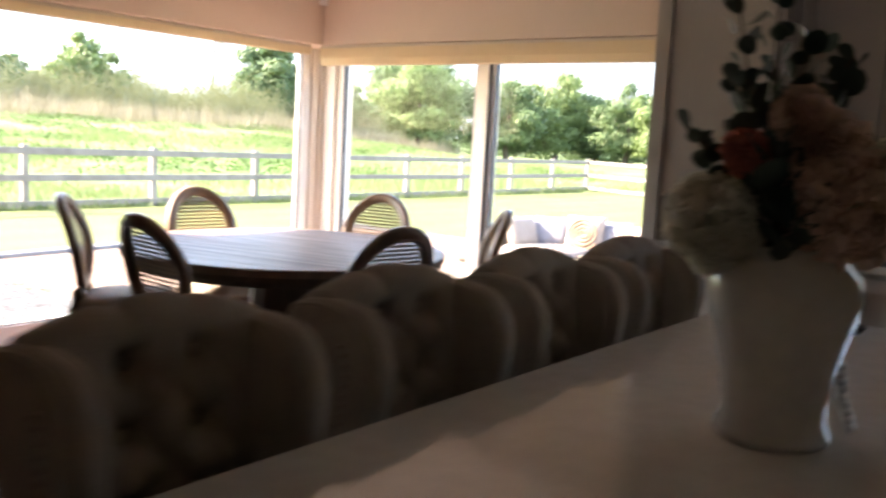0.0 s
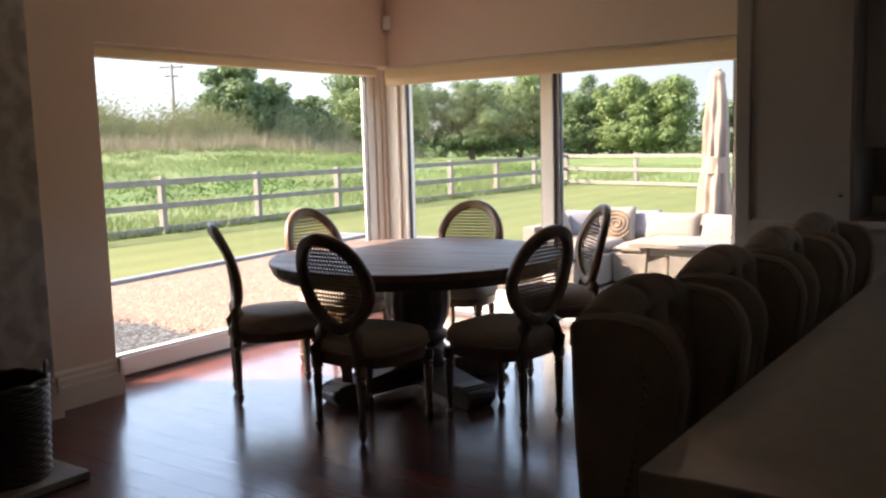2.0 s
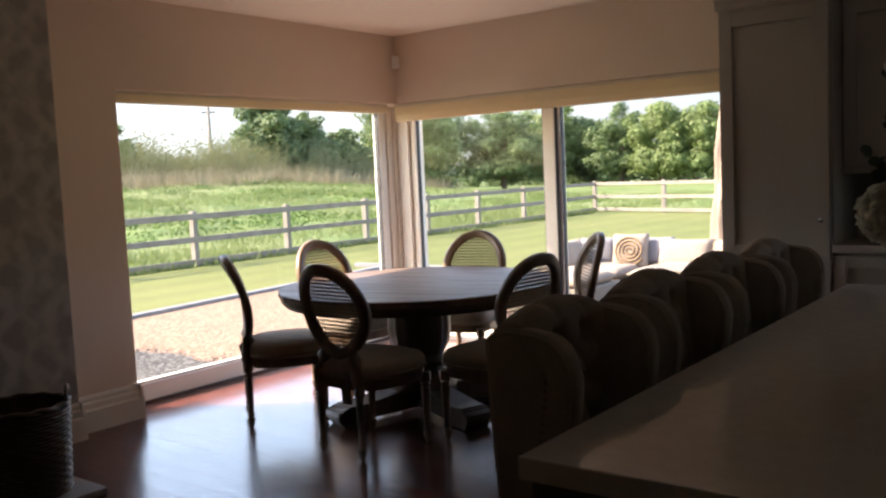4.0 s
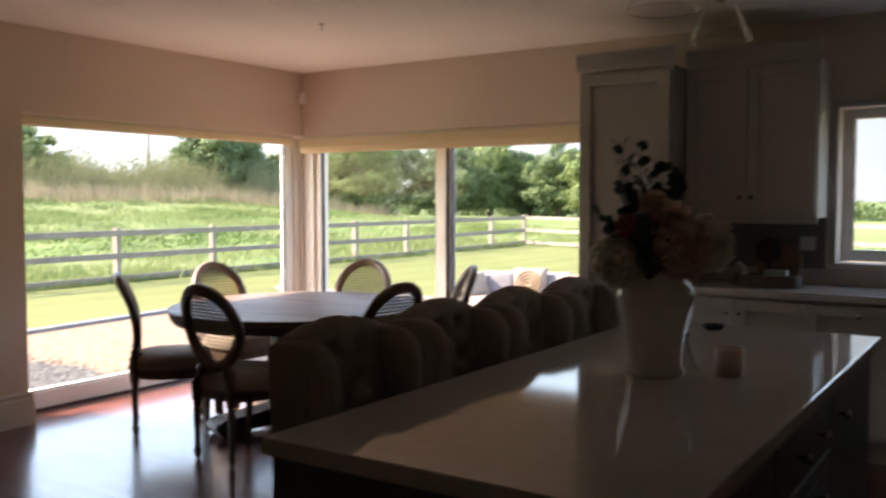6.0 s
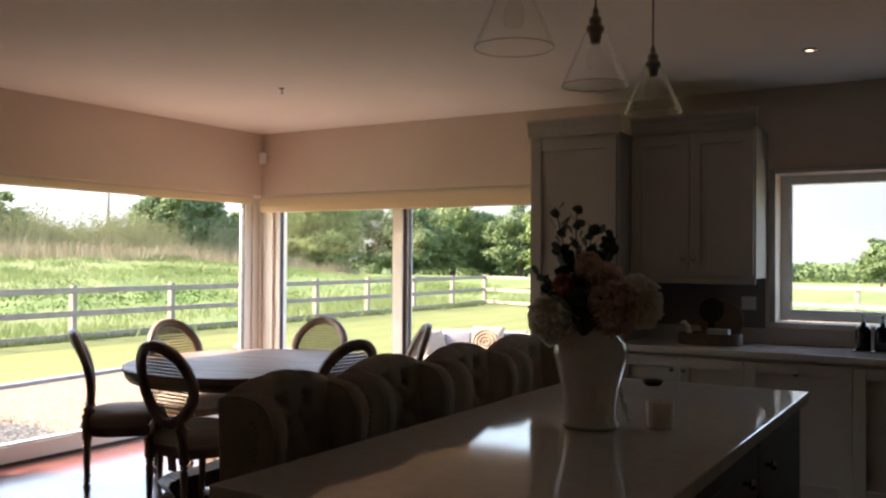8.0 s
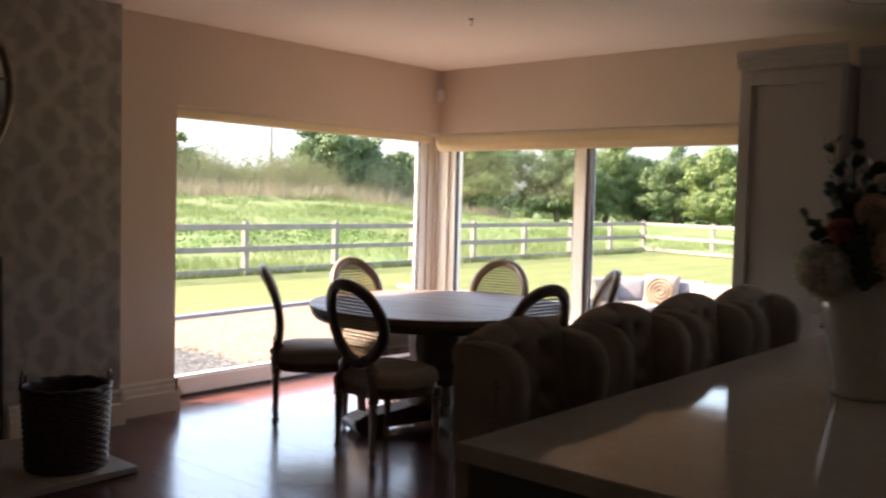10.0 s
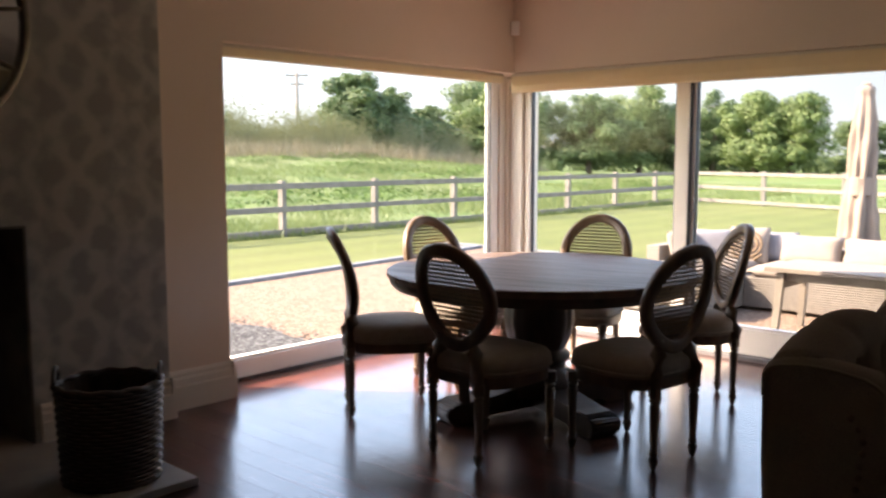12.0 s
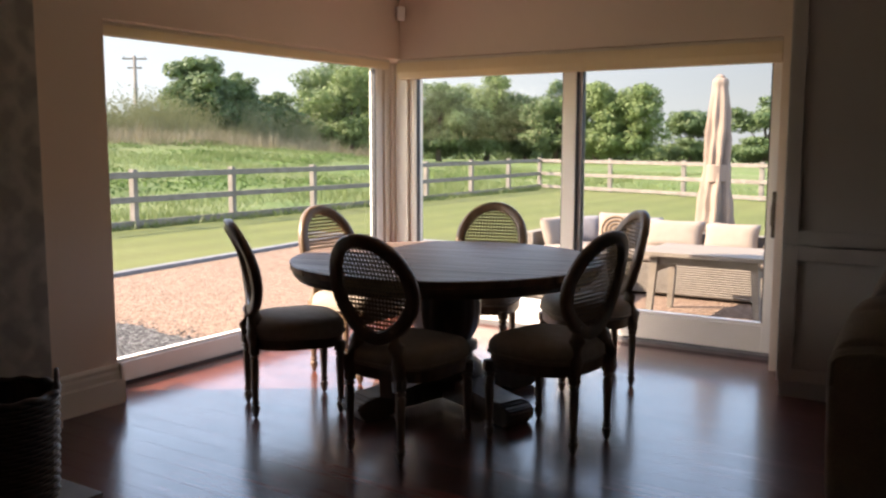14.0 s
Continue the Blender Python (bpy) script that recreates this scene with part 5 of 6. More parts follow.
pole = thing("utility_pole", pose(-62.0, 48.6, land(-62, 48.6)), "tall weathered timber utility pole with crossarms", "utility pole")
part("shaft", lathe([(0.19, -0.3), (0.175, 2), (0.13, 7.35)], 12), M_POLE, pole, smooth=True)
for z, w in ((7.1, 1.0), (6.35, 0.6)):
    part("crossarm", box(-w, -0.07, z - 0.065, w, 0.07, z + 0.065, 0.01, Matrix.Rotation(radians(38), 4, "Z")), M_POLE, pole)
for dx in (-0.85, -0.1, 0.85):
    part("insulator", lathe([(0.03, 0), (0.05, 0.05), (0.03, 0.1), (0.04, 0.14), (0.0, 0.17)], 8, Matrix.Rotation(radians(38), 4, "Z") @ Matrix.Translation((dx, 0, 7.17))), M_POLE, pole)


# ---- patio furniture ----
def wicker_block(name, x0, y0, x1, y1, z0, z1, parent):
    """A woven base: a core with rounded horizontal strands all round."""
    bm = box(x0 + 0.006, y0 + 0.006, z0, x1 - 0.006, y1 - 0.006, z1, 0.01)
    z = z0 + 0.02
    while z < z1 - 0.01:
        add_tube(bm, [(x0 + 0.006, y0 + 0.006, z), (x1 - 0.006, y0 + 0.006, z), (x1 - 0.006, y1 - 0.006, z), (x0 + 0.006, y1 - 0.006, z)], 0.0095, 5, True)
        z += 0.022
    return part(name, bm, M_WICKERLIGHT, parent)


G = GROUND
sofa = thing("corner_sofa", pose(0, 0, 0), "pale wicker outdoor corner sofa with grey seat cushions", "sofa")
wicker_block("base", -3.52, 8.14, -1.05, 8.95, G + 0.03, G + 0.33, sofa)
wicker_block("base", -4.42, 7.25, -3.525, 8.95, G + 0.03, G + 0.33, sofa)
wicker_block("backrest", -4.42, 8.955, -1.05, 9.10, G + 0.03, G + 0.57, sofa)
wicker_block("backrest", -4.57, 8.10, -4.425, 9.10, G + 0.03, G + 0.57, sofa)
for x0, y0, x1, y1 in ((-3.50, 8.10, -2.30, 8.78), (-2.28, 8.10, -1.07, 8.78), (-4.36, 7.23, -3.54, 8.0), (-4.36, 8.02, -3.54, 8.78)):
    bm = cushion_mesh(x1 - x0, y1 - y0, 0.13, 0.14)
    bmesh.ops.transform(bm, matrix=Matrix.Translation(((x0 + x1) / 2, (y0 + y1) / 2, G + 0.385)), verts=bm.verts)
    part("seat_cushion", bm, M_OUTCUSHION, sofa, smooth=True)


def scatter(x, y, z, w, h, thick, yaw, tilt, mat, label, seed=0):
    bm = cushion_mesh(w, h, thick, 0.5, 14, 12, seed)
    ob = part("scatter_cushion", bm, mat, smooth=True)
    ob.matrix_world = Matrix.Translation((x, y, z)) @ Matrix.Rotation(radians(yaw), 4, "Z") @ Matrix.Rotation(radians(90 - tilt), 4, "X")
    return tagged(ob, label, "cushion", "cushions on the outdoor sofa")


PALE = "plain pale grey scatter cushion on the outdoor sofa"
SLATE = "slate grey scatter cushion on the outdoor sofa"
scatter(-3.12, 8.80, G + 0.555, 0.62, 0.32, 0.17, 2, 18, M_OUTCUSHION, PALE, 1)
scatter(-2.53, 8.80, G + 0.55, 0.56, 0.32, 0.17, -2, 18, M_OUTCUSHION, PALE, 2)
scatter(-1.93, 8.80, G + 0.55, 0.58, 0.32, 0.17, 1, 18, M_OUTCUSHION, PALE, 3)
scatter(-1.36, 8.80, G + 0.55, 0.54, 0.32, 0.17, 0, 18, M_OUTCUSHION, PALE, 4)
scatter(-3.48, 8.84, G + 0.56, 0.42, 0.34, 0.15, 4, 15, M_OUTCUSHION2, SLATE, 5)
scatter(-4.12, 8.70, G + 0.56, 0.42, 0.34, 0.15, 30, 18, M_OUTCUSHION2, SLATE, 6)
scatter(-4.28, 8.36, G + 0.56, 0.42, 0.34, 0.15, 80, 18, M_OUTCUSHION, PALE, 7)
swirl = scatter(-3.70, 8.66, G + 0.575, 0.41, 0.41, 0.16, 14, 16, M_OUTCUSHION, "cream scatter cushion with a coiled rope swirl", 9)
spiral = []
for i in range(150):
    a = i * 0.165
    r = 0.014 + 0.0064 * a
    u, v = r * math.cos(a) / 0.205, r * math.sin(a) / 0.205
    spiral.append((r * math.cos(a), r * math.sin(a), 0.08 * max(0.0, (1 - u ** 4) * (1 - v ** 4)) ** 0.5 + 0.004))
part("rope_swirl", tube(spiral, 0.0105, 6), M_ROPE, swirl, "coiled natural rope", smooth=True)

pt = thing("patio_table", pose(0, 0, 0), "greyed wooden outdoor table on splayed plank legs", "table")
for k in range(5):
    part("slat", box(-2.86, 7.02 + 0.15 * k, G + 0.545, -1.70, 7.02 + 0.15 * k + 0.144, G + 0.585, 0.006), M_TEAKGREY, pt)
part("rail", box(-2.70, 7.10, G + 0.47, -1.86, 7.14, G + 0.545, 0.004), M_TEAKGREY, pt)
part("rail", box(-2.70, 7.62, G + 0.47, -1.86, 7.66, G + 0.545, 0.004), M_TEAKGREY, pt)
for x, dx in ((-2.74, -0.03), (-1.90, 0.05)):
    for y, dy in ((7.10, -0.03), (7.62, 0.03)):
        bm = bmesh.new()
        lo = [bm.verts.new((x + dx + sx * 0.024, y + dy + sy * 0.024, G)) for sx, sy in ((-1, -1), (1, -1), (1, 1), (-1, 1))]
        hi = [bm.verts.new((x + sx * 0.034, y + sy * 0.028, G + 0.545)) for sx, sy in ((-1, -1), (1, -1), (1, 1), (-1, 1))]
        for i in range(4):
            bm.faces.new((lo[i], lo[(i + 1) % 4], hi[(i + 1) % 4], hi[i]))
        bm.faces.new(lo)
        bm.faces.new(hi)
        part("leg", bm, M_TEAKGREY, pt)
    part("stretcher", box(x - 0.02 + dx * 0.2, 7.12, G + 0.40, x + 0.02 + dx * 0.2, 7.64, G + 0.46, 0.004), M_TEAKGREY, pt)

par = thing("parasol", pose(-2.95, 9.72, G), "closed beige cloth parasol tied round its pole", "parasol")
part("mast", lathe([(0.025, 0), (0.025, 2.24), (0.01, 2.26)], 12), M_WICKERLIGHT, par)
part("base_plate", lathe([(0.30, 0), (0.30, 0.04), (0.08, 0.07), (0.05, 0.14), (0.05, 0.2)], 24), M_KERB, par)
prof = [(0.17, 0.42), (0.18, 0.55), (0.165, 0.85), (0.145, 1.05), (0.122, 1.22), (0.126, 1.40), (0.122, 1.6), (0.115, 1.85), (0.100, 2.02), (0.085, 2.12), (0.090, 2.19), (0.078, 2.222), (0.05, 2.232)]
rngp = random.Random(5)
ph = [rngp.random() * 6.28 for _ in range(4)]
prof = [(prof[i][0] * (1 - q / 4) + prof[i + 1][0] * q / 4, prof[i][1] * (1 - q / 4) + prof[i + 1][1] * q / 4) for i in range(len(prof) - 1) for q in range(4)] + [prof[-1]]
part("canopy", lathe(prof, 64, None, lambda a, z: 1 + (0.19 * math.sin(8 * a + ph[0] + 1.9 * math.sin(2.4 * z)) + 0.12 * math.sin(5 * a + ph[1] - 2.5 * z) + 0.20 * noise.noise(Vector((2.2 * math.cos(a), 2.2 * math.sin(a), 4.5 * z)))) * min(1, (2.25 - z) * 1.6)), M_PARASOL, par, smooth=True)
part("tie", lathe([(0.122, 1.08), (0.146, 1.09), (0.140, 1.27), (0.120, 1.28)], 24, None, lambda a, z: 1 + 0.06 * math.sin(3 * a)), M_PARASOL, par, "cloth tie strap")
part("finial", lathe([(0.048, 2.215), (0.05, 2.25), (0.02, 2.27)], 16), M_PARASOL, par)
for k in range(8):
    a = k * math.pi / 4 + 0.2
    tip = bmesh.new()
    p0, p1 = Vector((0.13 * math.cos(a), 0.13 * math.sin(a), 0.62)), Vector((0.14 * math.cos(a + 0.5), 0.14 * math.sin(a + 0.5), 0.62))
    p2 = Vector((0.175 * math.cos(a + 0.25), 0.175 * math.sin(a + 0.25), 0.26))
    p3 = Vector((0.185 * math.cos(a + 0.25), 0.185 * math.sin(a + 0.25), 0.62))
    vs = [tip.verts.new(p) for p in (p0, p1, p2, p3)]
    for f in ((0, 1, 2), (0, 2, 3), (1, 3, 2), (0, 3, 1)):
        tip.faces.new([vs[i] for i in f])
    part("canopy_corner", tip, M_PARASOL, par)


# ---- firebox, stove, hearth, basket, mirror ----
D0 = XW - 0.36
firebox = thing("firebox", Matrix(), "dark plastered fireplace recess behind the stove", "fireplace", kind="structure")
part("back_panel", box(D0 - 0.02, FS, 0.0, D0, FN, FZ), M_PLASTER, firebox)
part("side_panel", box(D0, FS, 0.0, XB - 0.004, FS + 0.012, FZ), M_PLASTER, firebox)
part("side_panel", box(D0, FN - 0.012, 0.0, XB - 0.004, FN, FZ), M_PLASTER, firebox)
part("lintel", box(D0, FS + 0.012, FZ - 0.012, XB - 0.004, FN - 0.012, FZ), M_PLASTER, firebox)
HX = -3.02
structure("hearth", box(D0, FS + 0.012, 0.002, XB, FN - 0.012, 0.034), M_STONE, "pale stone hearth slab", "hearth")
structure("hearth_front", box(XB, 0.25, 0.002, HX, 1.745, 0.036, 0.005), M_STONE, "pale stone hearth slab in front of the fireplace", "hearth")

st = thing("stove", pose(-3.93, 0.945, 0.036), "cream enamelled cast iron stove on short legs", "stove")
part("body", box(-0.18, -0.235, 0.10, 0.18, 0.235, 0.52, 0.012), M_STOVE, st)
part("top_plate", box(-0.20, -0.265, 0.52, 0.215, 0.265, 0.545, 0.008), M_STOVE, st)
part("top_plate", box(-0.18, -0.235, 0.545, 0.19, 0.235, 0.56, 0.006), M_STOVE, st)
dr = part("door", box(0.181, -0.205, 0.135, 0.20, 0.205, 0.455, 0.008), M_STOVE, st)
part("door_glass", box(0.2005, -0.15, 0.20, 0.204, 0.15, 0.41, 0.0), M_BLACKGLASS, dr, "dark stove glass")
bm = bmesh.new()
for a, b, c, d in ((-0.165, 0.185, 0.165, 0.2), (-0.165, 0.41, 0.165, 0.425), (-0.165, 0.2, -0.15, 0.41), (0.15, 0.2, 0.165, 0.41)):
    add_box(bm, 0.2, a, b, 0.212, c, d, 0.003)
part("door_frame", bm, M_STOVE, dr)
part("handle", tube([(0.205, 0.13, 0.165), (0.235, 0.13, 0.165), (0.24, 0.175, 0.172)], 0.008), M_BLACK, dr, "black handle")
part("air_panel", box(0.181, -0.20, 0.465, 0.192, 0.20, 0.512, 0.004), M_STOVE, st)
for y in (0.05, 0.09, 0.13):
    part("air_slot", box(0.1921, y, 0.476, 0.1935, y + 0.012, 0.50), M_BLACK, st)
part("apron", box(-0.19, -0.25, 0.085, 0.225, 0.25, 0.103, 0.006), M_STOVE, st)
for x in (-0.14, 0.15):
    for y in (-0.20, 0.20):
        part("leg", lathe([(0.028, 0), (0.018, 0.015), (0.02, 0.05), (0.032, 0.088)], 10, pose(x, y, 0)), M_STOVE, st, smooth=True)
part("flue", lathe([(0.06, 0.56), (0.06, 0.95)], 20, pose(-0.08, 0, 0)), M_SOOT, st, smooth=True)

bk = thing("log_basket", pose(-3.27, 1.50, 0.036), "round dark brown wicker log basket with handles", "basket")
bm = lathe([(0.17, 0.0), (0.178, 0.004), (0.200, 0.395), (0.190, 0.395), (0.168, 0.015), (0.0, 0.015)], 40)
part("lining", bm, M_WICKERDARK, bk)
for k in range(25):
    z = 0.012 + k * 0.0158
    r = 0.184 + 0.019 * z / 0.42
    n = 64
    pts = [((r + 0.004 * (1 if (i // 2 + k) % 2 else -0.3)) * math.cos(2 * math.pi * i / n), (r + 0.004 * (1 if (i // 2 + k) % 2 else -0.3)) * math.sin(2 * math.pi * i / n), z) for i in range(n)]
    part("weave_strand", tube(pts, 0.0086, 6, True), M_WICKERDARK, bk, smooth=True)
pts = [((0.200 + 0.006 * math.sin(12 * a)) * math.cos(a), (0.200 + 0.006 * math.sin(12 * a)) * math.sin(a), 0.402 + 0.003 * math.cos(12 * a)) for a in [2 * math.pi * i / 96 for i in range(96)]]
part("rim", tube(pts, 0.014, 7, True), M_WICKERDARK, bk, smooth=True)
for s in (-1, 1):
    pts = []
    for i in range(13):
        a = math.pi * i / 12
        pts.append((0.055 * math.cos(a) * 0.9, s * 0.200, 0.398 + 0.075 * math.sin(a)))
    hb = tube(pts, 0.0095, 7)
    bmesh.ops.transform(hb, matrix=Matrix.Rotation(radians(-35), 4, "Z"), verts=hb.verts)
    part("handle", hb, M_WICKERDARK, bk, smooth=True)

mi = thing("wall_mirror", pose(XB, 0.985, 1.93), "large round silver mirror with segmented mirrored border", "mirror")


def ring(r0, r1, d0, d1, mat, name, parent, steps=96):
    prof = [(r0, d0), (r0, d1 * 0.8), (r0 * 0.5 + r1 * 0.5, d1), (r1, d1 * 0.8), (r1, d0)]
    bm = bmesh.new()
    rows = []
    for r, d in prof:
        rows.append([bm.verts.new((d, r * math.cos(2 * math.pi * i / steps), r * math.sin(2 * math.pi * i / steps))) for i in range(steps)])
    rows.append(rows[0])
    for a, b in zip(rows, rows[1:]):
        for i in range(steps):
            j = (i + 1) % steps
            bm.faces.new((a[i], a[j], b[j], b[i]))
    return part(name, bm, mat, parent, smooth=True)


ring(0.508, 0.54, 0.002, 0.045, M_MIRFRAME, "outer_frame", mi)
ring(0.372, 0.398, 0.002, 0.045, M_MIRFRAME, "inner_frame", mi)
part("inner_mirror", lathe([(0.0, 0.010), (0.374, 0.010), (0.374, 0.014), (0.0, 0.014)], 64, Matrix.Rotation(math.pi / 2, 4, "Y")), M_MIRROR, mi, "plain mirror glass")
for k in range(12):
    a0, a1 = 2 * math.pi * k / 12 + 0.12, 2 * math.pi * (k + 1) / 12 + 0.12
    bm = bmesh.new()
    n = 8
    vs = []
    for r in (0.396, 0.51):
        for d in (0.008, 0.016):
            vs.append([bm.verts.new((d, r * math.cos(a0 + (a1 - a0) * i / n), r * math.sin(a0 + (a1 - a0) * i / n))) for i in range(n + 1)])
    for i in range(n):
        bm.faces.new((vs[1][i], vs[1][i + 1], vs[3][i + 1], vs[3][i]))
        bm.faces.new((vs[0][i], vs[0][i + 1], vs[2][i + 1], vs[2][i]))
    part("border_mirror", bm, M_MIRROR, mi)
    ca, sa = math.cos(a0), math.sin(a0)
    part("divider", tube([(0.02, 0.396 * ca, 0.396 * sa), (0.028, 0.45 * ca, 0.45 * sa), (0.02, 0.51 * ca, 0.51 * sa)], 0.010, 6), M_MIRFRAME, mi, smooth=True)


# ---- things on the island ----
VX, VY = 0.290, 1.928
vase = thing("vase", pose(VX, VY, ITOP), "white crackle-glazed ceramic ginger jar vase", "vase")
part("jar", lathe([(0.0, 0.012), (0.082, 0.0), (0.087, 0.004), (0.086, 0.014), (0.077, 0.030), (0.077, 0.06), (0.087, 0.12), (0.104, 0.185), (0.112, 0.225), (0.106, 0.255), (0.088, 0.275), (0.083, 0.288), (0.088, 0.30), (0.078, 0.30), (0.074, 0.285), (0.0, 0.10)], 48), M_CERAMIC, vase, smooth=True)
bead = bmesh.new()
for i in range(9):
    bmesh.ops.create_uvsphere(bead, u_segments=10, v_segments=7, radius=0.009, matrix=Matrix.Translation((0.080 + 0.022 * (i / 8) ** 1.5, 0.046 + 0.013 * (i / 8) ** 1.5, 0.118 - 0.0118 * i)))
part("bead_tassel", bead, M_CERAMIC, vase, "string of white beads hanging at the side", smooth=True)

bouquet = thing("bouquet", pose(VX, VY, ITOP + 0.285), "artificial bouquet of hydrangeas and eucalyptus in the vase", "flowers")
RT, FW = Vector((0.87, 0.5, 0)), Vector((-0.5, 0.87, 0))
rngf = random.Random(12)


def flower_head(r, f, u, radius, mat, petals, label, name, psize=0.014):
    """A round head of many small cupped petals, on its stem."""
    c = RT * r + FW * f + Vector((0, 0, u))
    verts, faces = [], []
    for i in range(petals):
        k = i + 0.5
        ph_, th = math.acos(1 - 2 * k / petals), math.pi * (1 + 5 ** 0.5) * k
        d = Vector((math.cos(th) * math.sin(ph_), math.sin(th) * math.sin(ph_), math.cos(ph_)))
        d = (d + Vector((rngf.gauss(0, 0.12), rngf.gauss(0, 0.12), rngf.gauss(0, 0.12)))).normalized()
        p = c + d * radius * (1 + 0.16 * noise.noise(d * 3 + c * 9) - 0.18 * rngf.random())
        n = (d + Vector((rngf.gauss(0, 0.35), rngf.gauss(0, 0.35), rngf.gauss(0, 0.35)))).normalized()
        a = n.orthogonal().normalized()
        b = n.cross(a)
        s = psize * rngf.uniform(0.75, 1.3)
        base = len(verts)
        verts.append(p - n * s * 0.3)
        for q in range(5):
            t_ = 2 * math.pi * q / 5 + rngf.random() * 0.3
            verts.append(p + (a * math.cos(t_) + b * math.sin(t_)) * s + n * s * rngf.uniform(0.0, 0.5))
        for q in range(5):
            faces.append((base, base + 1 + q, base + 1 + (q + 1) % 5))
    head = mesh_part(name, verts, faces, mat, bouquet, label)
    part("stem", tube([tuple(c), tuple(c * 0.5 + Vector((0, 0, -0.02))), (c.x * 0.15, c.y * 0.15, -0.12)], 0.004, 6), M_STEM, head)
    return head


flower_head(-0.118, -0.03, 0.045, 0.072, M_PETALCREAM, 420, "cream hydrangea head", "hydrangea")
flower_head(0.052, -0.05, 0.082, 0.086, M_PETALPINK, 620, "peach hydrangea head", "hydrangea")
flower_head(0.134, -0.015, 0.095, 0.080, M_PETALCREAM, 480, "cream hydrangea head", "hydrangea")
flower_head(-0.012, -0.05, 0.205, 0.036, M_PETALPINK, 130, "peach rose", "rose", 0.018)
flower_head(-0.088, -0.06, 0.150, 0.026, M_PETALRED, 90, "coral rosebud", "rose", 0.015)
flower_head(0.05, 0.08, 0.16, 0.06, M_PETALPINK, 300, "peach hydrangea head", "hydrangea")
flower_head(0.03, -0.03, 0.165, 0.045, M_PETALPINK, 160, "peach rose", "rose", 0.02)


def eucalyptus(tip, bend, n, seed, rr=0.023, start=0.35):
    r = random.Random(seed)
    p0, p1, p2 = Vector((0, 0, -0.12)), Vector(bend), Vector(tip)
    pts = [p0 * (1 - t) ** 2 + p1 * 2 * t * (1 - t) + p2 * t * t for t in [i / 14 for i in range(15)]]
    sprig = part("sprig", tube([tuple(p) for p in pts], [0.0035 - 0.0018 * i / 14 for i in range(15)], 6), M_STEM, bouquet, "eucalyptus stem with round leaves")
    for i in range(n):
        t = start + (1 - start) * i / (n - 1)
        p = p0 * (1 - t) ** 2 + p1 * 2 * t * (1 - t) + p2 * t * t
        a = i * 2.4 + r.random()
        d = Vector((math.cos(a), math.sin(a), r.uniform(-0.1, 0.5))).normalized()
        rad = rr * (1.1 - 0.45 * t) * r.uniform(0.8, 1.2)
        c = p + d * rad * 1.2
        nrm = (d.cross(Vector((0, 0, 1))).normalized() * r.uniform(-0.6, 0.6) + Vector((0, 0, 1)) * 0.5 - d * 0.6 + RT * r.uniform(-0.3, 0.3)).normalized()
        u = nrm.orthogonal().normalized()
        v = nrm.cross(u)
        bm = bmesh.new()
        ring_ = [bm.verts.new(c + (u * math.cos(2 * math.pi * k / 10) + v * math.sin(2 * math.pi * k / 10)) * rad + nrm * 0.12 * rad * math.cos(4 * math.pi * k / 10)) for k in range(10)]
        mid = bm.verts.new(c - nrm * rad * 0.12)
        for k in range(10):
            bm.faces.new((mid, ring_[k], ring_[(k + 1) % 10]))
        part("leaf", bm, M_LEAF, sprig, smooth=True)


def up(r, f, u):
    return tuple(RT * r + FW * f + Vector((0, 0, u)))


eucalyptus(up(-0.11, 0.0, 0.39), up(-0.06, 0.0, 0.16), 22, 1, 0.025)
eucalyptus(up(-0.04, 0.03, 0.385), up(-0.05, 0.03, 0.18), 20, 2, 0.022)
eucalyptus(up(0.07, 0.02, 0.30), up(0.0, 0.0, 0.2), 20, 3, 0.025)
eucalyptus(up(0.02, 0.05, 0.33), up(-0.03, 0.04, 0.2), 18, 4, 0.025)
eucalyptus(up(-0.17, -0.02, 0.19), up(-0.08, -0.02, 0.10), 16, 5, 0.022)
eucalyptus(up(-0.06, -0.08, 0.17), up(-0.03, -0.05, 0.06), 14, 6, 0.034, 0.5)
eucalyptus(up(-0.03, -0.10, 0.08), up(0.0, -0.05, 0.03), 12, 7, 0.036, 0.5)
eucalyptus(up(-0.09, 0.02, 0.26), up(-0.05, 0.0, 0.12), 16, 8, 0.026)

cd = thing("candle", pose(0.478, 2.025, ITOP), "pale pink candle in a glass tumbler", "candle")
part("tumbler", lathe([(0.0, 0.0), (0.036, 0.0), (0.039, 0.005), (0.042, 0.080), (0.040, 0.080), (0.039, 0.074), (0.0, 0.073)], 32), M_CANDLE, cd, smooth=True)
part("wick", tube([(0, 0, 0.072), (0.001, 0, 0.079)], 0.0012, 5), M_BLACK, cd)
ld = thing("dish", pose(0.172, 2.905, ITOP), "small black round dish on the worktop", "dish")
part("bowl", lathe([(0.03, 0.0), (0.034, 0.004), (0.045, 0.02), (0.042, 0.021), (0.03, 0.008), (0.0, 0.007)], 28), M_BLACK, ld, smooth=True)

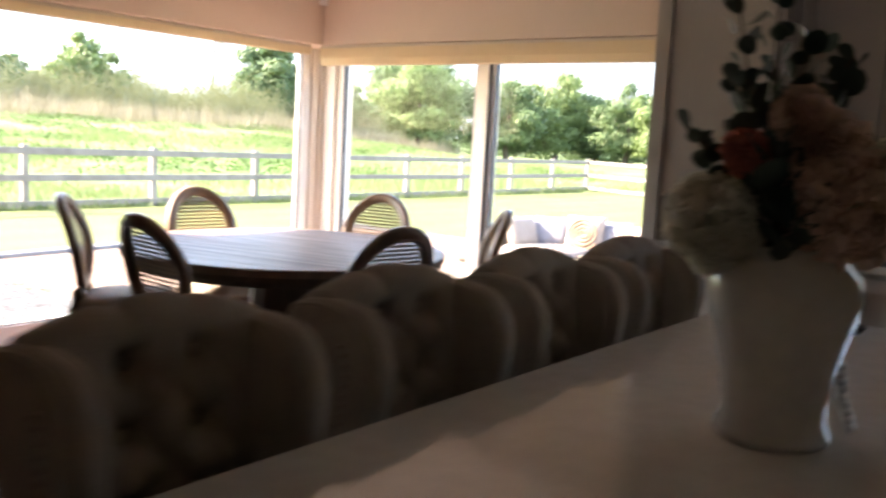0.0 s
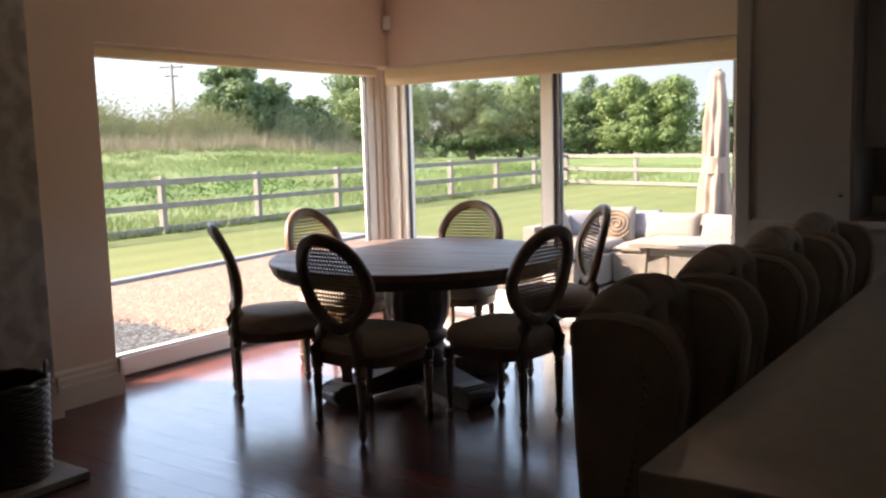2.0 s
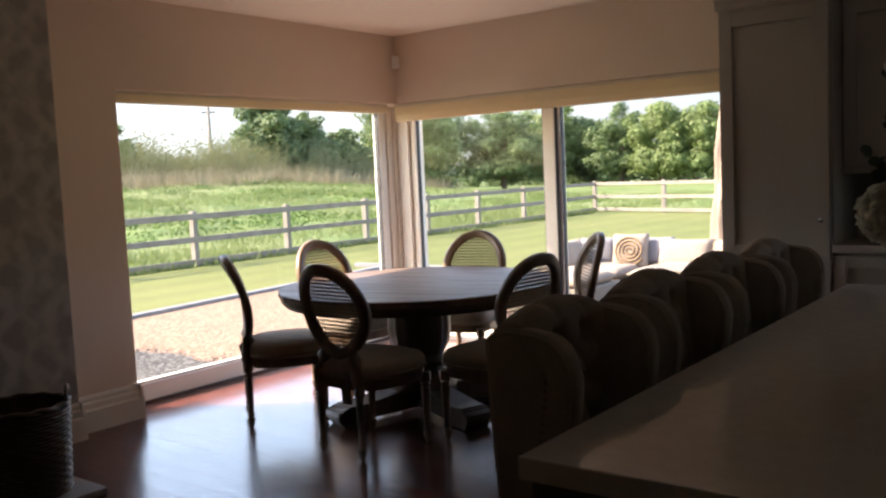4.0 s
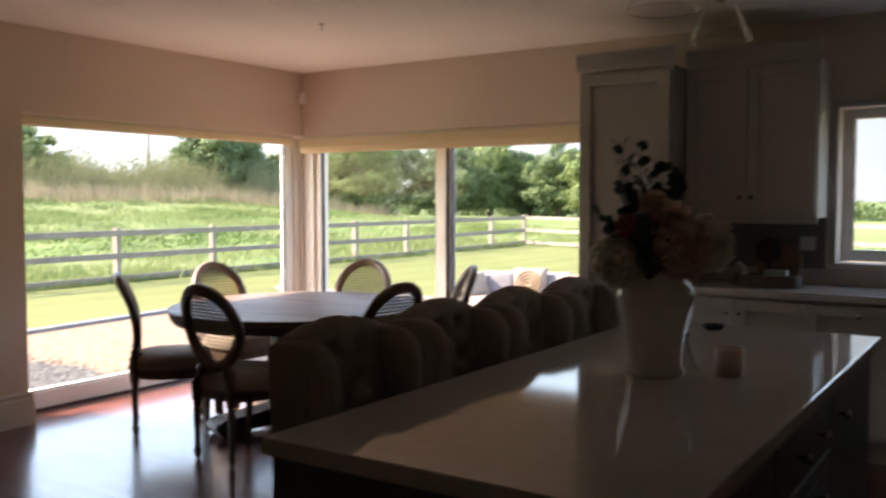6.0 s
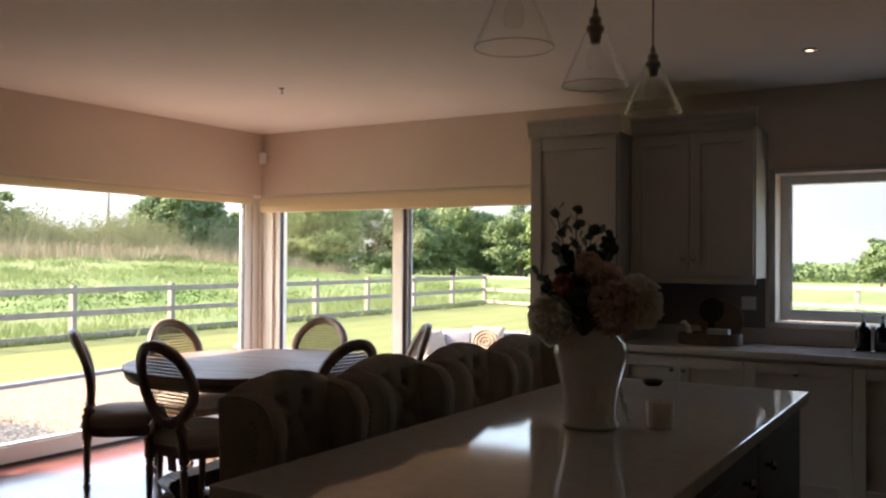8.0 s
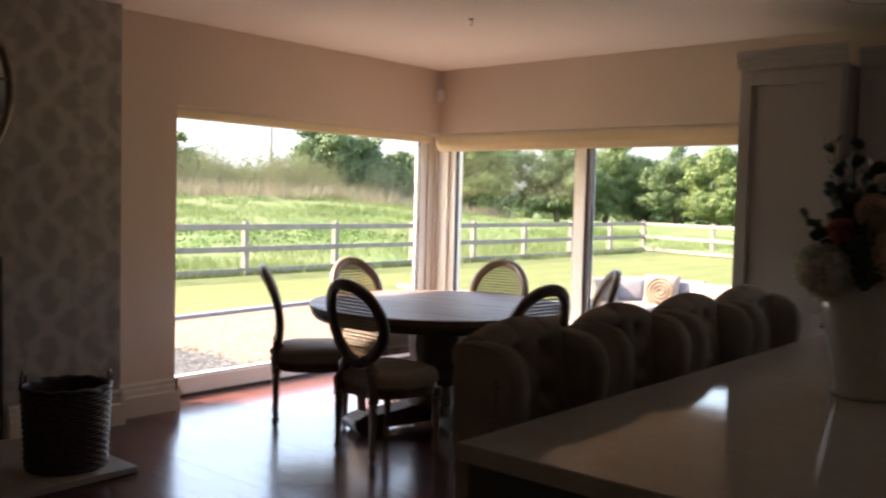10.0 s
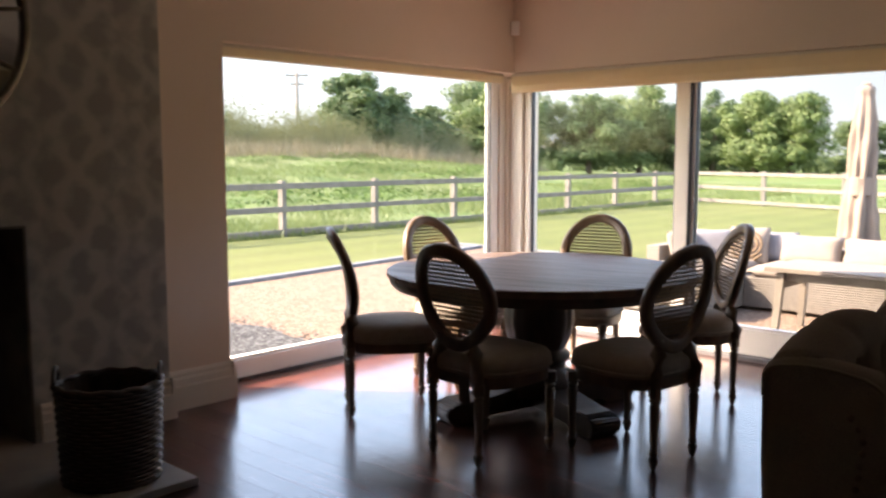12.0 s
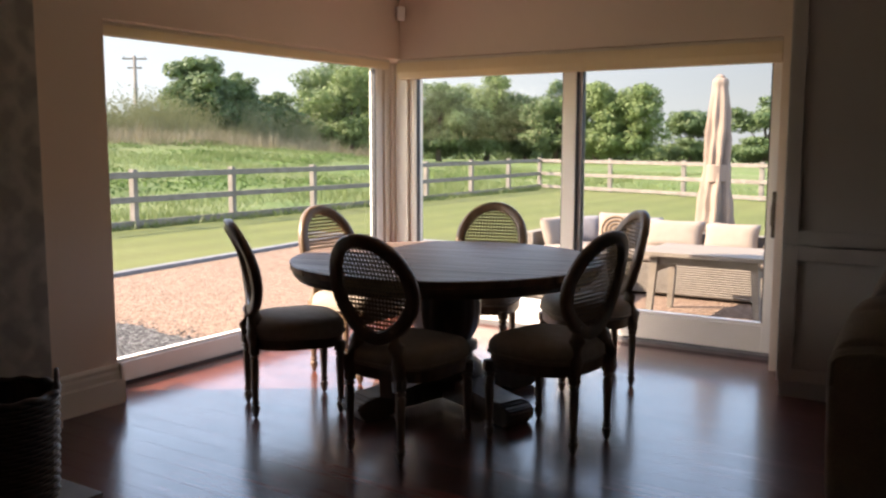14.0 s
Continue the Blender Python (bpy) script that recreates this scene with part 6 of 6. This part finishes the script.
# ---- things on the kitchen worktop ----
KT = 0.912
M_TRAY = material("brown_wicker_tray", (0.16, 0.10, 0.06), 0.6, colour2=(0.11, 0.07, 0.04), scale=50)
M_MOSS = material("pale_green_box", (0.42, 0.47, 0.42), 0.6)
tr = thing("tray", pose(-0.09, 4.83, KT), "oval brown woven tray on the worktop", "tray")
for k in range(5):
    pts = [((0.185 + 0.004 * ((i + k) % 2)) * math.cos(2 * math.pi * i / 48), (0.105 + 0.004 * ((i + k) % 2)) * math.sin(2 * math.pi * i / 48), 0.01 + 0.014 * k) for i in range(48)]
    part("weave_strand", tube(pts, 0.008, 6, True), M_TRAY, tr, smooth=True)
part("tray_floor", lathe([(0.0, 0.002), (0.18, 0.002), (0.18, 0.008), (0.0, 0.008)], 40, Matrix.Diagonal((1, 0.57, 1, 1))), M_TRAY, tr)
bd = thing("chopping_board", pose(-0.055, 4.99, KT), "round brown wooden board leaning on the splashback", "chopping board")
part("board", lathe([(0.0, 0.0), (0.128, 0.0), (0.133, 0.004), (0.133, 0.016), (0.128, 0.02), (0.0, 0.02)], 48, Matrix.Translation((0, 0.0, 0.135)) @ Matrix.Rotation(radians(80), 4, "X")), M_BOARD, bd)
bd2 = thing("round_placemat", pose(-0.11, 4.955, KT), "round dark woven mat leaning on the board", "placemat")
part("mat", lathe([(0.0, 0.0), (0.075, 0.0), (0.078, 0.004), (0.075, 0.008), (0.0, 0.008)], 32, Matrix.Translation((0, 0.0, 0.205)) @ Matrix.Rotation(radians(80), 4, "X")), M_BLACK, bd2)
part("stand", box(-0.02, -0.005, 0.0, 0.02, 0.012, 0.16, 0.003), M_BLACK, bd2)
br = thing("white_ornament", pose(-0.235, 4.83, KT + 0.009), "small white ceramic bird ornament in the tray", "ornament")
part("figure", tube([(-0.02, 0, 0.0), (-0.005, 0, 0.035), (0.02, 0, 0.06), (0.015, 0, 0.10), (-0.012, 0, 0.125), (-0.035, 0, 0.118)], [0.03, 0.034, 0.022, 0.012, 0.013, 0.005], 12), M_CERAMIC, br, smooth=True)
bx = tagged(part("small_box", box(-0.10, 4.79, KT + 0.009, 0.03, 4.86, KT + 0.10, 0.006), M_MOSS), "small pale green box standing in the tray", "box")
for k, x in enumerate((0.755, 0.855)):
    sp = thing("soap_dispenser", pose(x, 4.90, KT), "dark brown pump bottle beside the sink", "pump bottle", "pump bottles by the sink")
    part("bottle", lathe([(0.0, 0.0), (0.038, 0.0), (0.042, 0.006), (0.042, 0.125), (0.034, 0.145), (0.015, 0.152), (0.015, 0.165), (0.0, 0.165)], 24), M_BLACKGLASS, sp, smooth=True)
    part("pump", lathe([(0.012, 0.165), (0.012, 0.18), (0.005, 0.182), (0.005, 0.205), (0.01, 0.207), (0.01, 0.217), (0.0, 0.218)], 14), M_METAL, sp, "metal pump head", smooth=True)
    part("spout", tube([(0, 0, 0.212), (0, -0.035, 0.212), (0, -0.042, 0.204)], 0.004, 6), M_METAL, sp)
tagged(part("sink_tray", box(0.70, 4.84, KT, 1.35, 5.02, KT + 0.012, 0.004), M_METAL), "low metal drainer beside the sink", "drainer")
sock = thing("wall_socket", pose(0.075, YN - 0.009, 1.16), "white double wall socket on the splashback", "socket")
part("plate", box(-0.045, -0.008, -0.042, 0.045, 0.0, 0.042, 0.003), M_WHITEPL, sock)
part("switch", box(0.012, -0.011, -0.01, 0.024, -0.008, 0.012, 0.001), M_WHITEPL, sock)
orchid = thing("potted_orchid", pose(1.12, 5.13, KZ0 + 0.016), "grey-white artificial orchid standing on the window board", "plant")
part("pot", lathe([(0.0, 0.0), (0.045, 0.0), (0.06, 0.11), (0.054, 0.11), (0.05, 0.09), (0.0, 0.09)], 24), M_WHITEPL, orchid, smooth=True)
M_PETALGREY = material("grey_lilac_petal", (0.50, 0.50, 0.56), 0.7)
st_pts = [(0, 0, 0.08), (0.01, -0.01, 0.3), (-0.05, -0.02, 0.5), (-0.16, -0.03, 0.56), (-0.22, -0.03, 0.47)]
part("stem", tube(st_pts, 0.004, 6), M_STEM, orchid, smooth=True)
for i in range(14):
    t_ = 0.45 + 0.55 * i / 13
    k = t_ * 4
    j = min(int(k), 3)
    c = Vector(st_pts[j]).lerp(Vector(st_pts[j + 1]), k - j) + Vector((rngf.gauss(0, 0.025), rngf.gauss(0, 0.015), rngf.gauss(0, 0.03)))
    bm = bmesh.new()
    for q in range(5):
        a = 2 * math.pi * q / 5 + rngf.random()
        d, e = Vector((math.cos(a), -0.3, math.sin(a))), Vector((-math.sin(a), 0, math.cos(a)))
        vs = [bm.verts.new(c), bm.verts.new(c + d * 0.02 + e * 0.013), bm.verts.new(c + d * 0.034), bm.verts.new(c + d * 0.02 - e * 0.013)]
        bm.faces.new(vs)
    part("blossom", bm, M_PETALGREY, orchid)
for q in range(4):
    a = q * 1.7
    bm = bmesh.new()
    d, e = Vector((math.cos(a), 0.35 * math.sin(a) - 0.1, 0.25)), Vector((-math.sin(a), 0.35 * math.cos(a), 0))
    vs = [bm.verts.new(Vector((0, 0, 0.09))), bm.verts.new(Vector((0, 0, 0.10)) + d * 0.09 + e * 0.03), bm.verts.new(Vector((0, 0, 0.06)) + d * 0.17), bm.verts.new(Vector((0, 0, 0.10)) + d * 0.09 - e * 0.03)]
    bm.faces.new(vs)
    part("leaf", bm, M_LEAF, orchid)


# ---- ceiling and wall fixtures ----
M_LAMPMETAL = material("antique_nickel", (0.30, 0.27, 0.23), 0.35, 0.8, colour2=(0.24, 0.21, 0.18), scale=40)
M_BULB = glass_material("bulb_glass", (0.98, 0.97, 0.95), 0.05, 1.35)


def pendant(y):
    p = thing("pendant_lamp", pose(0.29, y, 0), "clear glass cone pendant lamp, switched off, over the island", "pendant lamp", "pendants over the island")
    part("ceiling_rose", lathe([(0.05, ZC - 0.0005), (0.05, ZC - 0.015), (0.02, ZC - 0.028), (0.005, ZC - 0.03)], 24), M_BRASSDARK, p)
    part("flex", tube([(0, 0, ZC - 0.028), (0, 0, 2.20)], 0.003, 6), M_BRASSDARK, p)
    part("lampholder", lathe([(0.004, 2.215), (0.009, 2.20), (0.009, 2.185), (0.018, 2.18), (0.020, 2.165), (0.016, 2.16), (0.027, 2.152), (0.029, 2.14), (0.022, 2.132), (0.016, 2.105), (0.015, 2.10)], 24), M_LAMPMETAL, p, "antique nickel lampholder", smooth=True)
    part("shade", lathe([(0.030, 2.136), (0.036, 2.128), (0.102, 1.978), (0.104, 1.969), (0.102, 1.967), (0.0995, 1.972), (0.034, 2.125), (0.029, 2.133)], 48), M_LAMPGLASS, p, "clear glass cone shade", smooth=True)
    part("shade_rim", tube([(0.103 * math.cos(2 * math.pi * i / 48), 0.103 * math.sin(2 * math.pi * i / 48), 1.9685) for i in range(48)], 0.0022, 6, True), M_LAMPRIM, p, smooth=True)
    part("bulb", lathe([(0.012, 2.10), (0.014, 2.088), (0.026, 2.06), (0.028, 2.045), (0.022, 2.025), (0.0, 2.017)], 20), M_BULB, p, smooth=True)
    return p


for y in (1.395, 1.958, 2.528):
    pendant(y)
M_LED = bpy.data.materials.new("warm_led")
M_LED.use_nodes = True
M_LED.node_tree.nodes["Principled BSDF"].inputs["Emission Color"].default_value = (1.0, 0.78, 0.6, 1)
M_LED.node_tree.nodes["Principled BSDF"].inputs["Emission Strength"].default_value = 0.5
dl = thing("downlight", pose(0.575, 4.19, ZC), "small round recessed ceiling downlight, glowing faintly", "downlight")
part("bezel", lathe([(0.020, -0.0005), (0.022, -0.006), (0.036, -0.004), (0.038, -0.0005)], 28), M_BRASSDARK, dl)
part("lens", lathe([(0.0, -0.003), (0.019, -0.003), (0.019, -0.001), (0.0, -0.001)], 24), M_LED, dl, "glowing lens")
hk = thing("ceiling_hook", pose(-2.484, 3.624, ZC), "small metal ceiling hook above the dining table", "hook")
part("plate", lathe([(0.018, -0.0005), (0.018, -0.004), (0.006, -0.008)], 16), M_BRASSDARK, hk)
part("hook", tube([(0, 0, -0.006), (0, 0, -0.018), (0.007, 0, -0.026), (0.009, 0, -0.033), (0.003, 0, -0.039), (-0.005, 0, -0.035)], 0.0028, 7), M_BRASSDARK, hk, smooth=True)
se = thing("alarm_detector", pose(XW, YN, 2.295, 0, 0, 45), "small white alarm detector in the wall corner", "alarm detector")
part("housing", box(-0.03, -0.075, -0.05, 0.03, -0.022, 0.05, 0.008), M_WHITEPL, se)
part("lens", box(-0.02, -0.078, -0.03, 0.02, -0.0745, 0.005, 0.001), M_WHITEPL, se)
